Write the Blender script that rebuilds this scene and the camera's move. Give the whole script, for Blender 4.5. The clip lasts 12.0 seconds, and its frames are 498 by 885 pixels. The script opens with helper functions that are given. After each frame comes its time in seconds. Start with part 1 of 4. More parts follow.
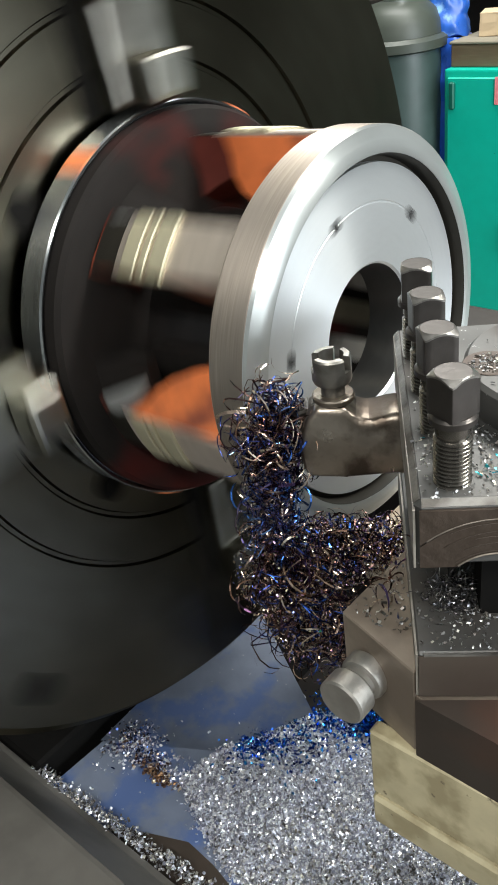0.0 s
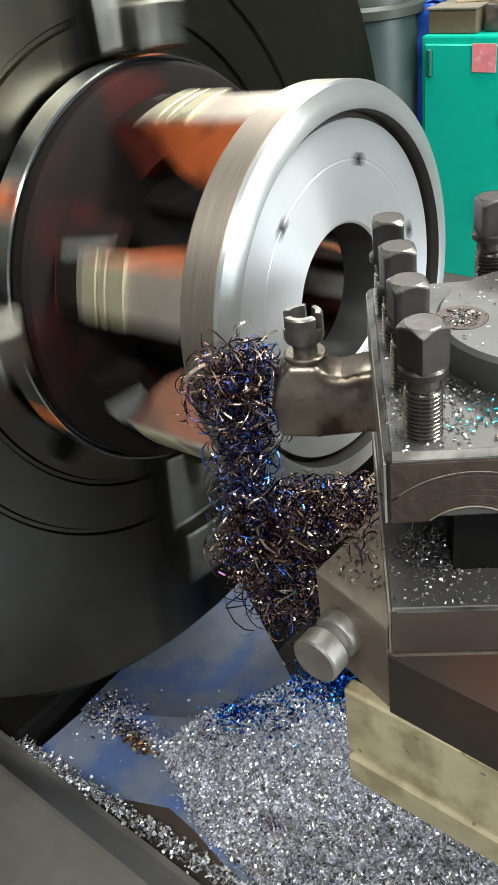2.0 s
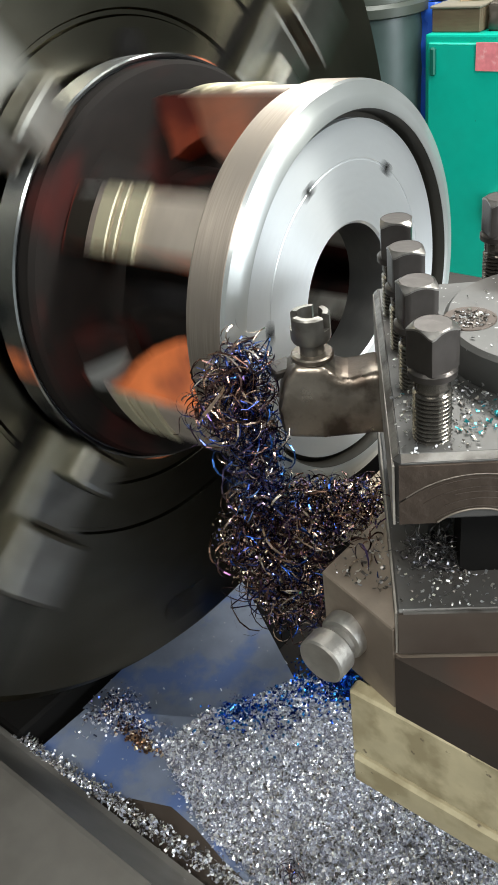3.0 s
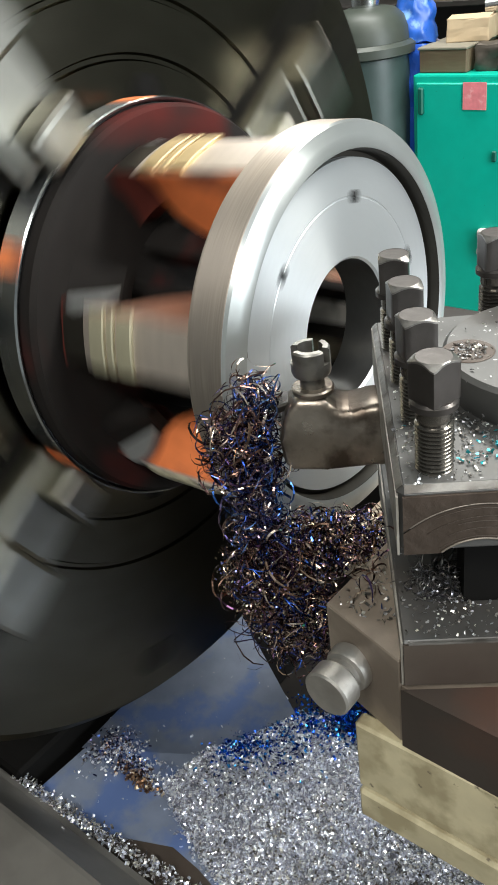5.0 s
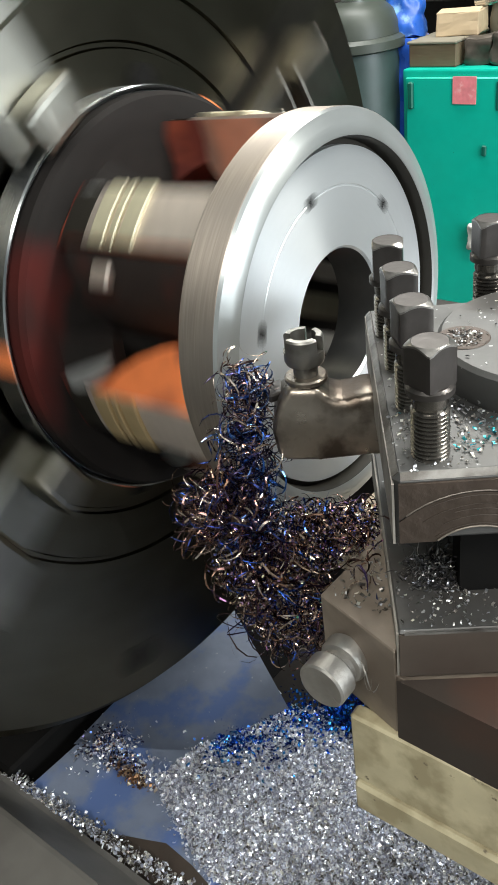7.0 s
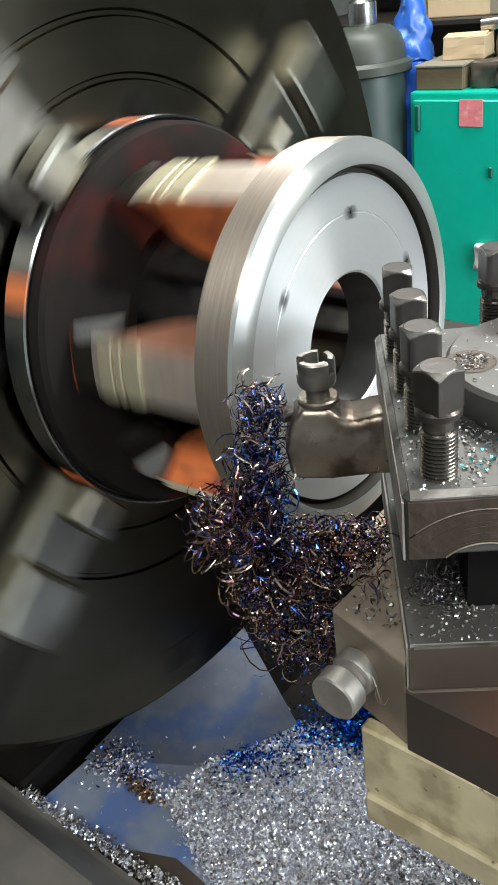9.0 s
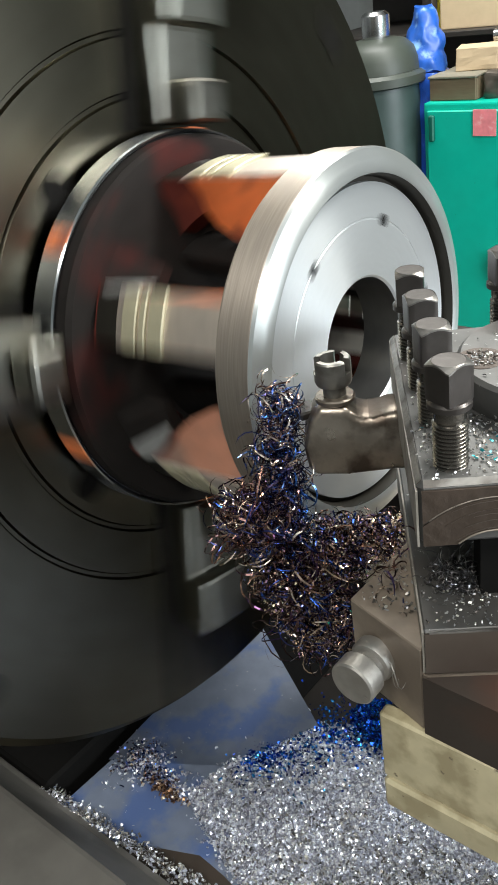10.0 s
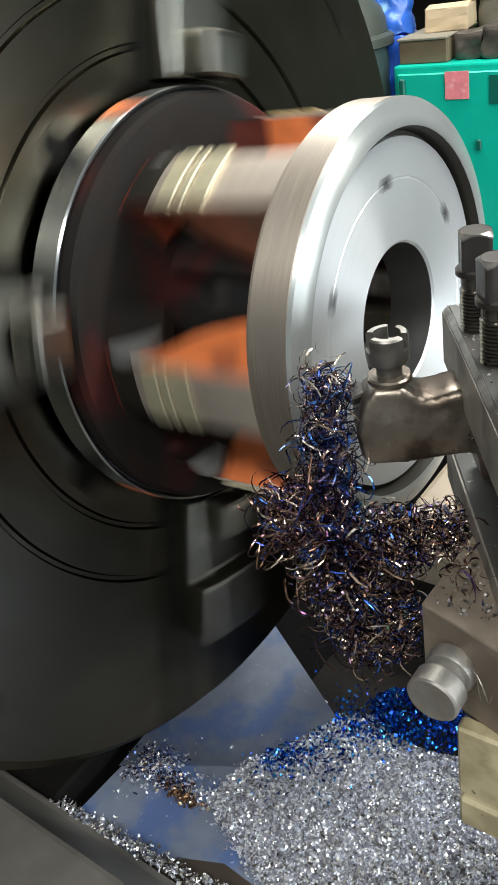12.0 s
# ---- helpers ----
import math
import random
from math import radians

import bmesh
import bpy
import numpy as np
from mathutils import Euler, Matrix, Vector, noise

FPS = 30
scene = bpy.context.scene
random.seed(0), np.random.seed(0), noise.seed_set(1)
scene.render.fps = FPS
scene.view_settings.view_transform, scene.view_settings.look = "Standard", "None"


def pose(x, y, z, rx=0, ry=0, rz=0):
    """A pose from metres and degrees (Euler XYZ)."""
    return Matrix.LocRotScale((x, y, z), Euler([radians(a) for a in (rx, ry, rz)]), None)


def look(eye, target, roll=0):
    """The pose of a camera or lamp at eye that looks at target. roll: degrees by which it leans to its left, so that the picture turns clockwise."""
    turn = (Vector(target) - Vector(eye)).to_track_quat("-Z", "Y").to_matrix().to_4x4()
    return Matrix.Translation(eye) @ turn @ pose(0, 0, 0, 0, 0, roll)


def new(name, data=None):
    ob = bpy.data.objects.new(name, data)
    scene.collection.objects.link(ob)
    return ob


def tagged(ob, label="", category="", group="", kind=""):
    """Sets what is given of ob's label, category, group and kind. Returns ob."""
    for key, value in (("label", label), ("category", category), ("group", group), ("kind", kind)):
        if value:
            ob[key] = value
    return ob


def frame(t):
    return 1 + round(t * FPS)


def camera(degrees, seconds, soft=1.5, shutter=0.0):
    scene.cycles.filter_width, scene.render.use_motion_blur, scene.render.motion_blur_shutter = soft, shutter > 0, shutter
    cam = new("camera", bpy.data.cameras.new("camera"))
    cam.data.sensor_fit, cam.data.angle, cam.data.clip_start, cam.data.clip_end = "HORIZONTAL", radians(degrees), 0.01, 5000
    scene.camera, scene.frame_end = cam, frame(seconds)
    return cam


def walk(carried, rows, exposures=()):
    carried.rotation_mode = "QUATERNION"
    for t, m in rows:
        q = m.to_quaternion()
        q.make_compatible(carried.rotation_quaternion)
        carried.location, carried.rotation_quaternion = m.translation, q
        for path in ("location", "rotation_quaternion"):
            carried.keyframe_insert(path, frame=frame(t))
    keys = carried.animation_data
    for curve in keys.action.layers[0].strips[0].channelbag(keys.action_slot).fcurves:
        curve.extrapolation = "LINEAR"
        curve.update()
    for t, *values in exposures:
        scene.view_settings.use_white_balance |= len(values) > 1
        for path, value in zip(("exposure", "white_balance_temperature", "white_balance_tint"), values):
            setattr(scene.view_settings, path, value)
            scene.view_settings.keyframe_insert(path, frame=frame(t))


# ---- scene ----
cam = camera(33.2, 12.0, soft=1.6, shutter=0.22)
PATH = [
    (0, (0.289, -0.429, 1.35), (-0.897, 0.782, 0.288), -8.2),
    (0.5, (0.288, -0.427, 1.344), (-0.886, 0.774, 0.258), -8.5),
    (1, (0.292, -0.427, 1.342), (-0.856, 0.782, 0.237), -8.4),
    (1.5, (0.291, -0.426, 1.34), (-0.85, 0.782, 0.228), -8.5),
    (2, (0.292, -0.427, 1.34), (-0.843, 0.784, 0.224), -8.1),
    (2.5, (0.29, -0.427, 1.34), (-0.839, 0.786, 0.22), -8.0),
    (3, (0.289, -0.428, 1.341), (-0.846, 0.78, 0.221), -7.9),
    (5, (0.288, -0.433, 1.343), (-0.858, 0.823, 0.29), -8.1),
    (5.5, (0.286, -0.432, 1.339), (-0.855, 0.832, 0.292), -7.9),
    (6, (0.285, -0.432, 1.338), (-0.85, 0.832, 0.282), -7.9),
    (6.5, (0.285, -0.432, 1.337), (-0.843, 0.832, 0.276), -8.0),
    (8.5, (0.286, -0.433, 1.338), (-0.84, 0.837, 0.281), -7.9),
    (9, (0.29, -0.443, 1.346), (-0.86, 0.833, 0.321), -8.0),
    (9.5, (0.298, -0.456, 1.35), (-0.872, 0.817, 0.345), -7.7),
    (10, (0.302, -0.46, 1.349), (-0.887, 0.803, 0.354), -9.1),
    (10.5, (0.292, -0.464, 1.349), (-0.931, 0.778, 0.369), -10.2),
    (11, (0.273, -0.454, 1.342), (-0.934, 0.784, 0.336), -11.0),
    (11.5, (0.247, -0.443, 1.337), (-0.905, 0.82, 0.299), -10.1),
    (12, (0.237, -0.447, 1.334), (-0.878, 0.836, 0.282), -10.4),
]
walk(cam, [(t, look(eye, target, roll)) for t, eye, target, roll in PATH])

# ---- light ----
world = bpy.data.worlds.new("world")
scene.world = world
world.use_nodes = True
sky = world.node_tree.nodes.new("ShaderNodeTexSky")
sky.sky_type, sky.sun_disc, sky.sun_elevation, sky.sun_rotation = "NISHITA", False, radians(40), radians(60)
world.node_tree.links.new(sky.outputs[0], world.node_tree.nodes["Background"].inputs[0])
world.node_tree.nodes["Background"].inputs[1].default_value = 0.1
scene.view_settings.exposure = 0.11


def tube_light(name, x, y, z, lx, ly, watts, color):
    """A ceiling lamp: an area light that shines down from under its fixture."""
    data = bpy.data.lights.new(name, "AREA")
    data.shape, data.size, data.size_y, data.energy, data.color = "RECTANGLE", lx, ly, watts, color
    ob = new(name, data)
    ob.matrix_world = pose(x, y, z)
    return ob


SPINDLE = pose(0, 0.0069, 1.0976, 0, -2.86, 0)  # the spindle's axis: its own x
COOL = (0.98, 0.985, 0.94)
LAMPS = [(1.0, 0.75, 2.75, 1.3, 0.22, 65), (2.6, 0.5, 2.95, 0.22, 1.5, 53), (0.7, -1.5, 2.95, 1.4, 0.3, 52), (-0.9, 1.7, 2.95, 1.5, 0.3, 79)]
for lx, ly, lz, sx, sy, watts in LAMPS:
    tube_light("lamp", lx, ly, lz - 0.012, sx, sy, watts, COOL)
# Light of an assumed, unseen window, added to brighten the flange face.
daylight = tube_light("assumed_window_light", 3.93, 0.2, 1.45, 2.4, 2.0, 185, (0.86, 0.94, 1.0))
daylight.matrix_world = look((3.93, 0.2, 1.45), (0, 0.2, 1.35))


# ---- materials ----
def mat(name, color, rough=0.5, metal=0.0, vary=0.25, scale=60.0, bump=0.15, second=None, mix_scale=9.0, mix_at=0.55, aniso=0.0, island=0.0, speck=None, speck_at=0.68, coat=0.0, stretch=(1, 1, 1), rvary=0.12, spec=0.5):
    m = bpy.data.materials.new(name)
    m.use_nodes = True
    nt = m.node_tree
    N, L = nt.nodes, nt.links
    b = N["Principled BSDF"]
    b.inputs["Metallic"].default_value = metal
    b.inputs["Coat Weight"].default_value = coat
    b.inputs["Specular IOR Level"].default_value = spec
    tc = N.new("ShaderNodeTexCoord")
    mp = N.new("ShaderNodeMapping")
    mp.inputs["Scale"].default_value = stretch
    L.new(tc.outputs["Object"], mp.inputs["Vector"])
    fine = N.new("ShaderNodeTexNoise")
    fine.inputs["Scale"].default_value = scale
    fine.inputs["Detail"].default_value = 6
    L.new(mp.outputs[0], fine.inputs["Vector"])
    wide = N.new("ShaderNodeTexNoise")
    wide.inputs["Scale"].default_value = mix_scale
    wide.inputs["Detail"].default_value = 5
    L.new(tc.outputs["Object"], wide.inputs["Vector"])
    base = N.new("ShaderNodeMix")
    base.data_type = "RGBA"
    base.inputs[6].default_value = (*[c * (1 - vary) for c in color], 1)
    base.inputs[7].default_value = (*[min(1, c * (1 + vary)) for c in color], 1)
    L.new(fine.outputs["Fac"], base.inputs[0])
    out = base.outputs[2]
    if second:
        ramp = N.new("ShaderNodeMapRange")
        ramp.inputs["From Min"].default_value, ramp.inputs["From Max"].default_value = mix_at - 0.06, mix_at + 0.08
        L.new(wide.outputs["Fac"], ramp.inputs["Value"])
        mx = N.new("ShaderNodeMix")
        mx.data_type = "RGBA"
        mx.inputs[7].default_value = (*second, 1)
        L.new(ramp.outputs[0], mx.inputs[0])
        L.new(out, mx.inputs[6])
        out = mx.outputs[2]
    if speck:
        sp = N.new("ShaderNodeTexNoise")
        sp.inputs["Scale"].default_value = scale * 4
        sp.inputs["Detail"].default_value = 3
        L.new(tc.outputs["Object"], sp.inputs["Vector"])
        rs = N.new("ShaderNodeMapRange")
        rs.inputs["From Min"].default_value, rs.inputs["From Max"].default_value = speck_at, speck_at + 0.05
        L.new(sp.outputs["Fac"], rs.inputs["Value"])
        ms = N.new("ShaderNodeMix")
        ms.data_type = "RGBA"
        ms.inputs[7].default_value = (*speck, 1)
        L.new(rs.outputs[0], ms.inputs[0])
        L.new(out, ms.inputs[6])
        out = ms.outputs[2]
    L.new(out, b.inputs["Base Color"])
    rr = N.new("ShaderNodeMapRange")
    rr.inputs["To Min"].default_value, rr.inputs["To Max"].default_value = max(0.05, rough - rvary), min(1, rough + rvary)
    L.new(wide.outputs["Fac"], rr.inputs["Value"])
    L.new(rr.outputs[0], b.inputs["Roughness"])
    if bump:
        bp = N.new("ShaderNodeBump")
        bp.inputs["Strength"].default_value = bump
        bp.inputs["Distance"].default_value = 0.002
        L.new(fine.outputs["Fac"], bp.inputs["Height"])
        L.new(bp.outputs[0], b.inputs["Normal"])
    if aniso:
        tg = N.new("ShaderNodeTangent")
        tg.direction_type, tg.axis = "RADIAL", "X"
        b.inputs["Anisotropic"].default_value = aniso
        b.inputs["Anisotropic Rotation"].default_value = 0.25
        L.new(tg.outputs[0], b.inputs["Tangent"])
    return m


def shades(name, colors, rough, metal=0.9):
    """A material whose colour goes island by island through the given stops."""
    m = bpy.data.materials.new(name)
    m.use_nodes = True
    N, L = m.node_tree.nodes, m.node_tree.links
    b = N["Principled BSDF"]
    b.inputs["Metallic"].default_value, b.inputs["Roughness"].default_value = metal, rough
    g = N.new("ShaderNodeNewGeometry")
    r = N.new("ShaderNodeValToRGB")
    r.color_ramp.interpolation = "CONSTANT"
    while len(r.color_ramp.elements) < len(colors):
        r.color_ramp.elements.new(1.0)
    for i, c in enumerate(colors):
        r.color_ramp.elements[i].position = i / len(colors)
        r.color_ramp.elements[i].color = (*c, 1)
    L.new(g.outputs["Random Per Island"], r.inputs[0])
    L.new(r.outputs[0], b.inputs["Base Color"])
    return m


TURNED = mat("turned_steel", (0.72, 0.745, 0.755), 0.40, 0.80, 0.08, 300, 0.03, second=(0.68, 0.705, 0.715), mix_scale=7, aniso=0.78, rvary=0.06)
BEVEL = mat("turned_bevel", (0.52, 0.54, 0.53), 0.36, 0.78, 0.1, 200, 0.04, second=(0.46, 0.48, 0.465), mix_scale=14, aniso=0.85, rvary=0.06)
RING = mat("turned_ring", (0.50, 0.52, 0.53), 0.26, 1.0, 0.15, 200, 0.04, second=(0.40, 0.41, 0.41), mix_scale=14, aniso=0.82, rvary=0.06)
RIM = mat("turned_rim", (0.42, 0.365, 0.315), 0.54, 0.95, 0.35, 60, 0.10, stretch=(14, 0.6, 0.6), second=(0.37, 0.325, 0.285), mix_scale=30, aniso=0.6)
# Darker than the flange: shade inside the bore is in the colour.
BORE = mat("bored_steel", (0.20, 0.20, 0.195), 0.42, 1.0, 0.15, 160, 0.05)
# Near-black casting: shade inside the carrier's openings is in the colour.
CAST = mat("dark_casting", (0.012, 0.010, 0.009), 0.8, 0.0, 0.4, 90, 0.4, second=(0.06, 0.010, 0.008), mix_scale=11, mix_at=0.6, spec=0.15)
PRIMER = mat("orange_primer", (0.82, 0.21, 0.065), 0.55, 0.0, 0.3, 80, 0.3, second=(0.22, 0.06, 0.035), mix_scale=24, mix_at=0.60)
PALE_BAND = mat("pale_turned_band", (0.62, 0.58, 0.43), 0.62, 0.9, 0.2, 120, 0.1)
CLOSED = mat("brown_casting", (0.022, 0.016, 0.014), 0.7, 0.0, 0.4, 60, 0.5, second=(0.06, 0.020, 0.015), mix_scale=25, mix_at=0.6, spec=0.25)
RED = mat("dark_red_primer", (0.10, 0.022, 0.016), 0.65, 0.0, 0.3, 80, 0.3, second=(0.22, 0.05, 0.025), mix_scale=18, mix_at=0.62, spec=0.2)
DULL_PRIMER = mat("rubbed_brown_primer", (0.36, 0.16, 0.10), 0.6, 0.0, 0.3, 80, 0.3, second=(0.20, 0.12, 0.09), mix_scale=22, mix_at=0.52)
# Near-black metal; on the flange it puts the recess's shade into the colour.
NEAR_BLACK = mat("near_black_metal", (0.026, 0.023, 0.018), 0.5, 0.5, 0.2, 100, 0.1)
LAND = mat("turned_land", (0.64, 0.57, 0.51), 0.6, 0.95, 0.2, 120, 0.1)
BRASSY = mat("straw_tinted_land", (0.62, 0.49, 0.29), 0.62, 1.0, 0.2, 120, 0.1)
CHUCK = mat("oiled_iron", (0.125, 0.116, 0.090), 0.21, 1.0, 0.3, 45, 0.02, second=(0.088, 0.080, 0.061), mix_scale=5, aniso=0.0, rvary=0.04, spec=0.2)
JAW = mat("jaw_steel", (0.29, 0.285, 0.25), 0.36, 0.85, 0.2, 60, 0.1, second=(0.16, 0.15, 0.13))


def oily_metal(m, rough):
    """Turns a material into plain metal with a short, soft highlight, as an oil film gives it."""
    N, L = m.node_tree.nodes, m.node_tree.links
    b = N["Principled BSDF"]
    g = N.new("ShaderNodeBsdfAnisotropic")
    g.distribution = "BECKMANN"
    g.inputs["Roughness"].default_value = rough
    L.new(b.inputs["Base Color"].links[0].from_socket, g.inputs["Color"])
    L.new(b.inputs["Normal"].links[0].from_socket, g.inputs["Normal"])
    L.new(g.outputs[0], N["Material Output"].inputs["Surface"])
    N.remove(b)


oily_metal(CHUCK, 0.34)
oily_metal(JAW, 0.44)
# Near-black: the shade of slots, holes and gaps is put into this colour.
GAP_SHADE = mat("black_gap_shade", (0.006, 0.0055, 0.005), 0.85, 0, 0.3, spec=0.08)
POST = mat("tool_post_steel", (0.108, 0.106, 0.102), 0.54, 0.6, 0.22, 70, 0.12, second=(0.10, 0.092, 0.085), mix_scale=16, speck=(0.5, 0.5, 0.5))
# Browner than the post, and darker: the front's dimness is in the colour too.
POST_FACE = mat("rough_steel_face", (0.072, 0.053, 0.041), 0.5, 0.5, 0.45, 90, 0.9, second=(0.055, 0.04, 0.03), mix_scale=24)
# Lighter than the post: the light on its left side is painted in.
SIDE_FACE = mat("pale_steel_side", (0.27, 0.248, 0.215), 0.5, 0.3, 0.35, 70, 0.25, second=(0.12, 0.105, 0.088), mix_scale=22, speck=(0.4, 0.39, 0.37))
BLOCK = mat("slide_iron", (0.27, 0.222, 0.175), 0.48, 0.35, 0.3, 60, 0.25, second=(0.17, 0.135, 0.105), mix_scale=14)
BOLT = mat("bolt_steel", (0.078, 0.070, 0.065), 0.36, 0.8, 0.25, 90, 0.15, second=(0.055, 0.05, 0.045), mix_scale=40)
BRIGHT = mat("worn_bright_edge", (0.55, 0.54, 0.52), 0.35, 1.0, 0.2, 90, 0.2)
CHAMFER = mat("worn_head_edge", (0.30, 0.285, 0.265), 0.36, 0.9, 0.4, 140, 0.3, second=(0.14, 0.13, 0.12), mix_scale=90)
THREAD = mat("thread_steel", (0.17, 0.158, 0.14), 0.27, 0.95, 0.2, 90, 0.1)
EDGE = mat("edge_highlight_steel", (0.21, 0.20, 0.185), 0.5, 0.7, 0.45, 120, 0.5, second=(0.10, 0.09, 0.08), mix_scale=60)
RIDGE = mat("brown_ridge_steel", (0.20, 0.17, 0.14), 0.5, 0.6, 0.4, 120, 0.4)
PAD = mat("bare_pad_steel", (0.24, 0.245, 0.24), 0.5, 0.5, 0.25, 60, 0.2)
INNER = mat("grey_casting", (0.48, 0.46, 0.42), 0.55, 0.1, 0.3, 60, 0.3, second=(0.16, 0.15, 0.13), mix_scale=25)
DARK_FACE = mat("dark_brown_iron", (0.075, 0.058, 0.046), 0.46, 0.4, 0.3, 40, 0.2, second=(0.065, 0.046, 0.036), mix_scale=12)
BROWN = mat("brown_machine_paint", (0.34, 0.28, 0.21), 0.55, 0.0, 0.25, 40, 0.2, second=(0.2, 0.16, 0.12), mix_scale=12)
SLIDE_SHADE = mat("shaded_brown_iron", (0.042, 0.032, 0.026), 0.42, 0.2, 0.3, 30, 0.2, second=(0.065, 0.035, 0.025), mix_scale=10)
SCREW = mat("worn_screw_steel", (0.24, 0.23, 0.21), 0.38, 0.85, 0.3, 90, 0.2, second=(0.14, 0.13, 0.115), mix_scale=50)
PIN = mat("pin_steel", (0.42, 0.40, 0.37), 0.46, 0.85, 0.3, 110, 0.4, second=(0.35, 0.33, 0.3), mix_scale=30)
TOOL = mat("tool_holder_steel", (0.27, 0.23, 0.19), 0.34, 0.9, 0.4, 70, 0.45, second=(0.085, 0.065, 0.05), mix_scale=38, mix_at=0.5, rvary=0.2)
CREAM = mat("worn_cream_paint", (0.50, 0.435, 0.28), 0.5, 0.0, 0.45, 34, 0.4, second=(0.34, 0.285, 0.17), mix_scale=40, mix_at=0.52, speck=(0.14, 0.11, 0.07), speck_at=0.69)
PAN = mat("tray_steel", (0.195, 0.228, 0.305), 0.45, 0.3, 0.25, 40, 0.2, second=(0.11, 0.17, 0.36), mix_scale=22, mix_at=0.53, speck=(0.4, 0.42, 0.45), speck_at=0.70)
RAIL = mat("grey_machine_paint", (0.138, 0.128, 0.112), 0.5, 0.0, 0.2, 40, 0.15, second=(0.09, 0.082, 0.07), mix_scale=6)
RAIL_DARK = mat("dark_iron", (0.03, 0.026, 0.023), 0.5, 0.3, 0.3, 40, 0.2)
GREEN = mat("green_enamel", (0.0, 0.40, 0.29), 0.38, 0.0, 0.1, 30, 0.05, speck=(0.02, 0.08, 0.06), speck_at=0.74)
GREEN_DARK = mat("dark_green_handle", (0.0, 0.10, 0.07), 0.45)
CONCRETE = mat("oily_concrete", (0.10, 0.095, 0.085), 0.8, 0.0, 0.25, 20, 0.3, second=(0.08, 0.075, 0.065), mix_scale=2)
WALL = mat("dingy_wall", (0.40, 0.42, 0.42), 0.85, 0.0, 0.15, 15, 0.15, second=(0.28, 0.29, 0.28), mix_scale=1.5)
GREY_GREEN = mat("grey_green_paint", (0.04, 0.048, 0.038), 0.5, 0.0, 0.2, 30, 0.1)
TEAL = mat("teal_grey_paint", (0.03, 0.052, 0.048), 0.45, 0.0, 0.2, 30, 0.1)
BLUE_BAG = mat("blue_plastic_bag", (0.015, 0.09, 0.50), 0.28, 0.0, 0.3, 25, 0.5, coat=0.4)
BAG_TOP = mat("creased_blue_plastic", (0.018, 0.095, 0.42), 0.32, 0.0, 0.4, 40, 0.3, second=(0.20, 0.38, 0.66), mix_scale=26, mix_at=0.60)
WOOD = mat("old_wood", (0.13, 0.095, 0.055), 0.7, 0.0, 0.3, 20, 0.3, second=(0.12, 0.08, 0.045), mix_scale=12, stretch=(1, 8, 8))
CARTON = mat("carton", (0.50, 0.38, 0.24), 0.8, 0.0, 0.12, 30, 0.1)
PALE = mat("pale_paper", (0.20, 0.18, 0.135), 0.8, 0.0, 0.2, 20, 0.1)
PINK = mat("faded_red_label", (0.72, 0.22, 0.24), 0.6, 0.0, 0.3, 60, 0.05, second=(0.75, 0.55, 0.52), mix_scale=30)
YELLOW = mat("yellow_plastic", (0.75, 0.62, 0.04), 0.4)
SCRAP = mat("dark_scrap_iron", (0.10, 0.085, 0.07), 0.5, 0.6, 0.4, 50, 0.4)
SHINY = mat("bright_scrap", (0.6, 0.6, 0.6), 0.25, 1.0, 0.2)
HOSE = mat("black_hose", (0.03, 0.03, 0.032), 0.35)
RAG = mat("white_rag", (0.6, 0.58, 0.54), 0.9)
BLUE_CURL = shades("blued_swarf", [(0.06, 0.10, 0.32), (0.14, 0.10, 0.13), (0.05, 0.15, 0.46), (0.26, 0.17, 0.16), (0.07, 0.06, 0.15), (0.85, 0.72, 0.62), (0.05, 0.09, 0.26), (0.36, 0.23, 0.18), (0.20, 0.34, 0.70), (0.60, 0.45, 0.36), (0.10, 0.08, 0.16)], 0.24, 1.0)
CURL = shades("heat_tinted_chips", [(0.10, 0.06, 0.052), (0.34, 0.20, 0.14), (0.06, 0.04, 0.10), (0.04, 0.10, 0.38), (0.15, 0.085, 0.08), (0.80, 0.60, 0.45), (0.08, 0.04, 0.08), (0.18, 0.10, 0.08), (0.05, 0.07, 0.24), (0.90, 0.75, 0.62), (0.10, 0.06, 0.055), (0.62, 0.46, 0.36)], 0.24, 1.0)
GOLD = shades("gold_glints", [(0.95, 0.80, 0.55), (0.9, 0.65, 0.5), (0.95, 0.9, 0.8), (0.75, 0.5, 0.75), (0.35, 0.4, 0.9)], 0.3, 1.0)
SILVER_CHIPS = shades("silver_chips", [(0.93, 0.94, 1.0), (0.82, 0.84, 0.94), (0.50, 0.52, 0.60), (0.97, 0.98, 1.0), (0.68, 0.70, 0.80), (0.92, 0.90, 0.90), (0.34, 0.35, 0.42)], 0.30, 0.66)
DULL_CHIPS = shades("dull_chips", [(0.30, 0.30, 0.31), (0.5, 0.5, 0.5), (0.12, 0.11, 0.10), (0.2, 0.18, 0.16), (0.7, 0.68, 0.62)], 0.32, 0.8)
DARK_CURL = shades("dark_curls", [(0.10, 0.10, 0.11), (0.24, 0.24, 0.25), (0.06, 0.055, 0.06), (0.48, 0.46, 0.44), (0.14, 0.13, 0.13)], 0.28, 0.95)
PACKED = mat("packed_chips", (0.36, 0.365, 0.41), 0.45, 0.5, 0.5, 300, 0.8)
BLUE_CHIPS = shades("blue_chips", [(0.02, 0.10, 0.55), (0.03, 0.20, 0.75), (0.03, 0.05, 0.25), (0.05, 0.35, 0.8)], 0.25)
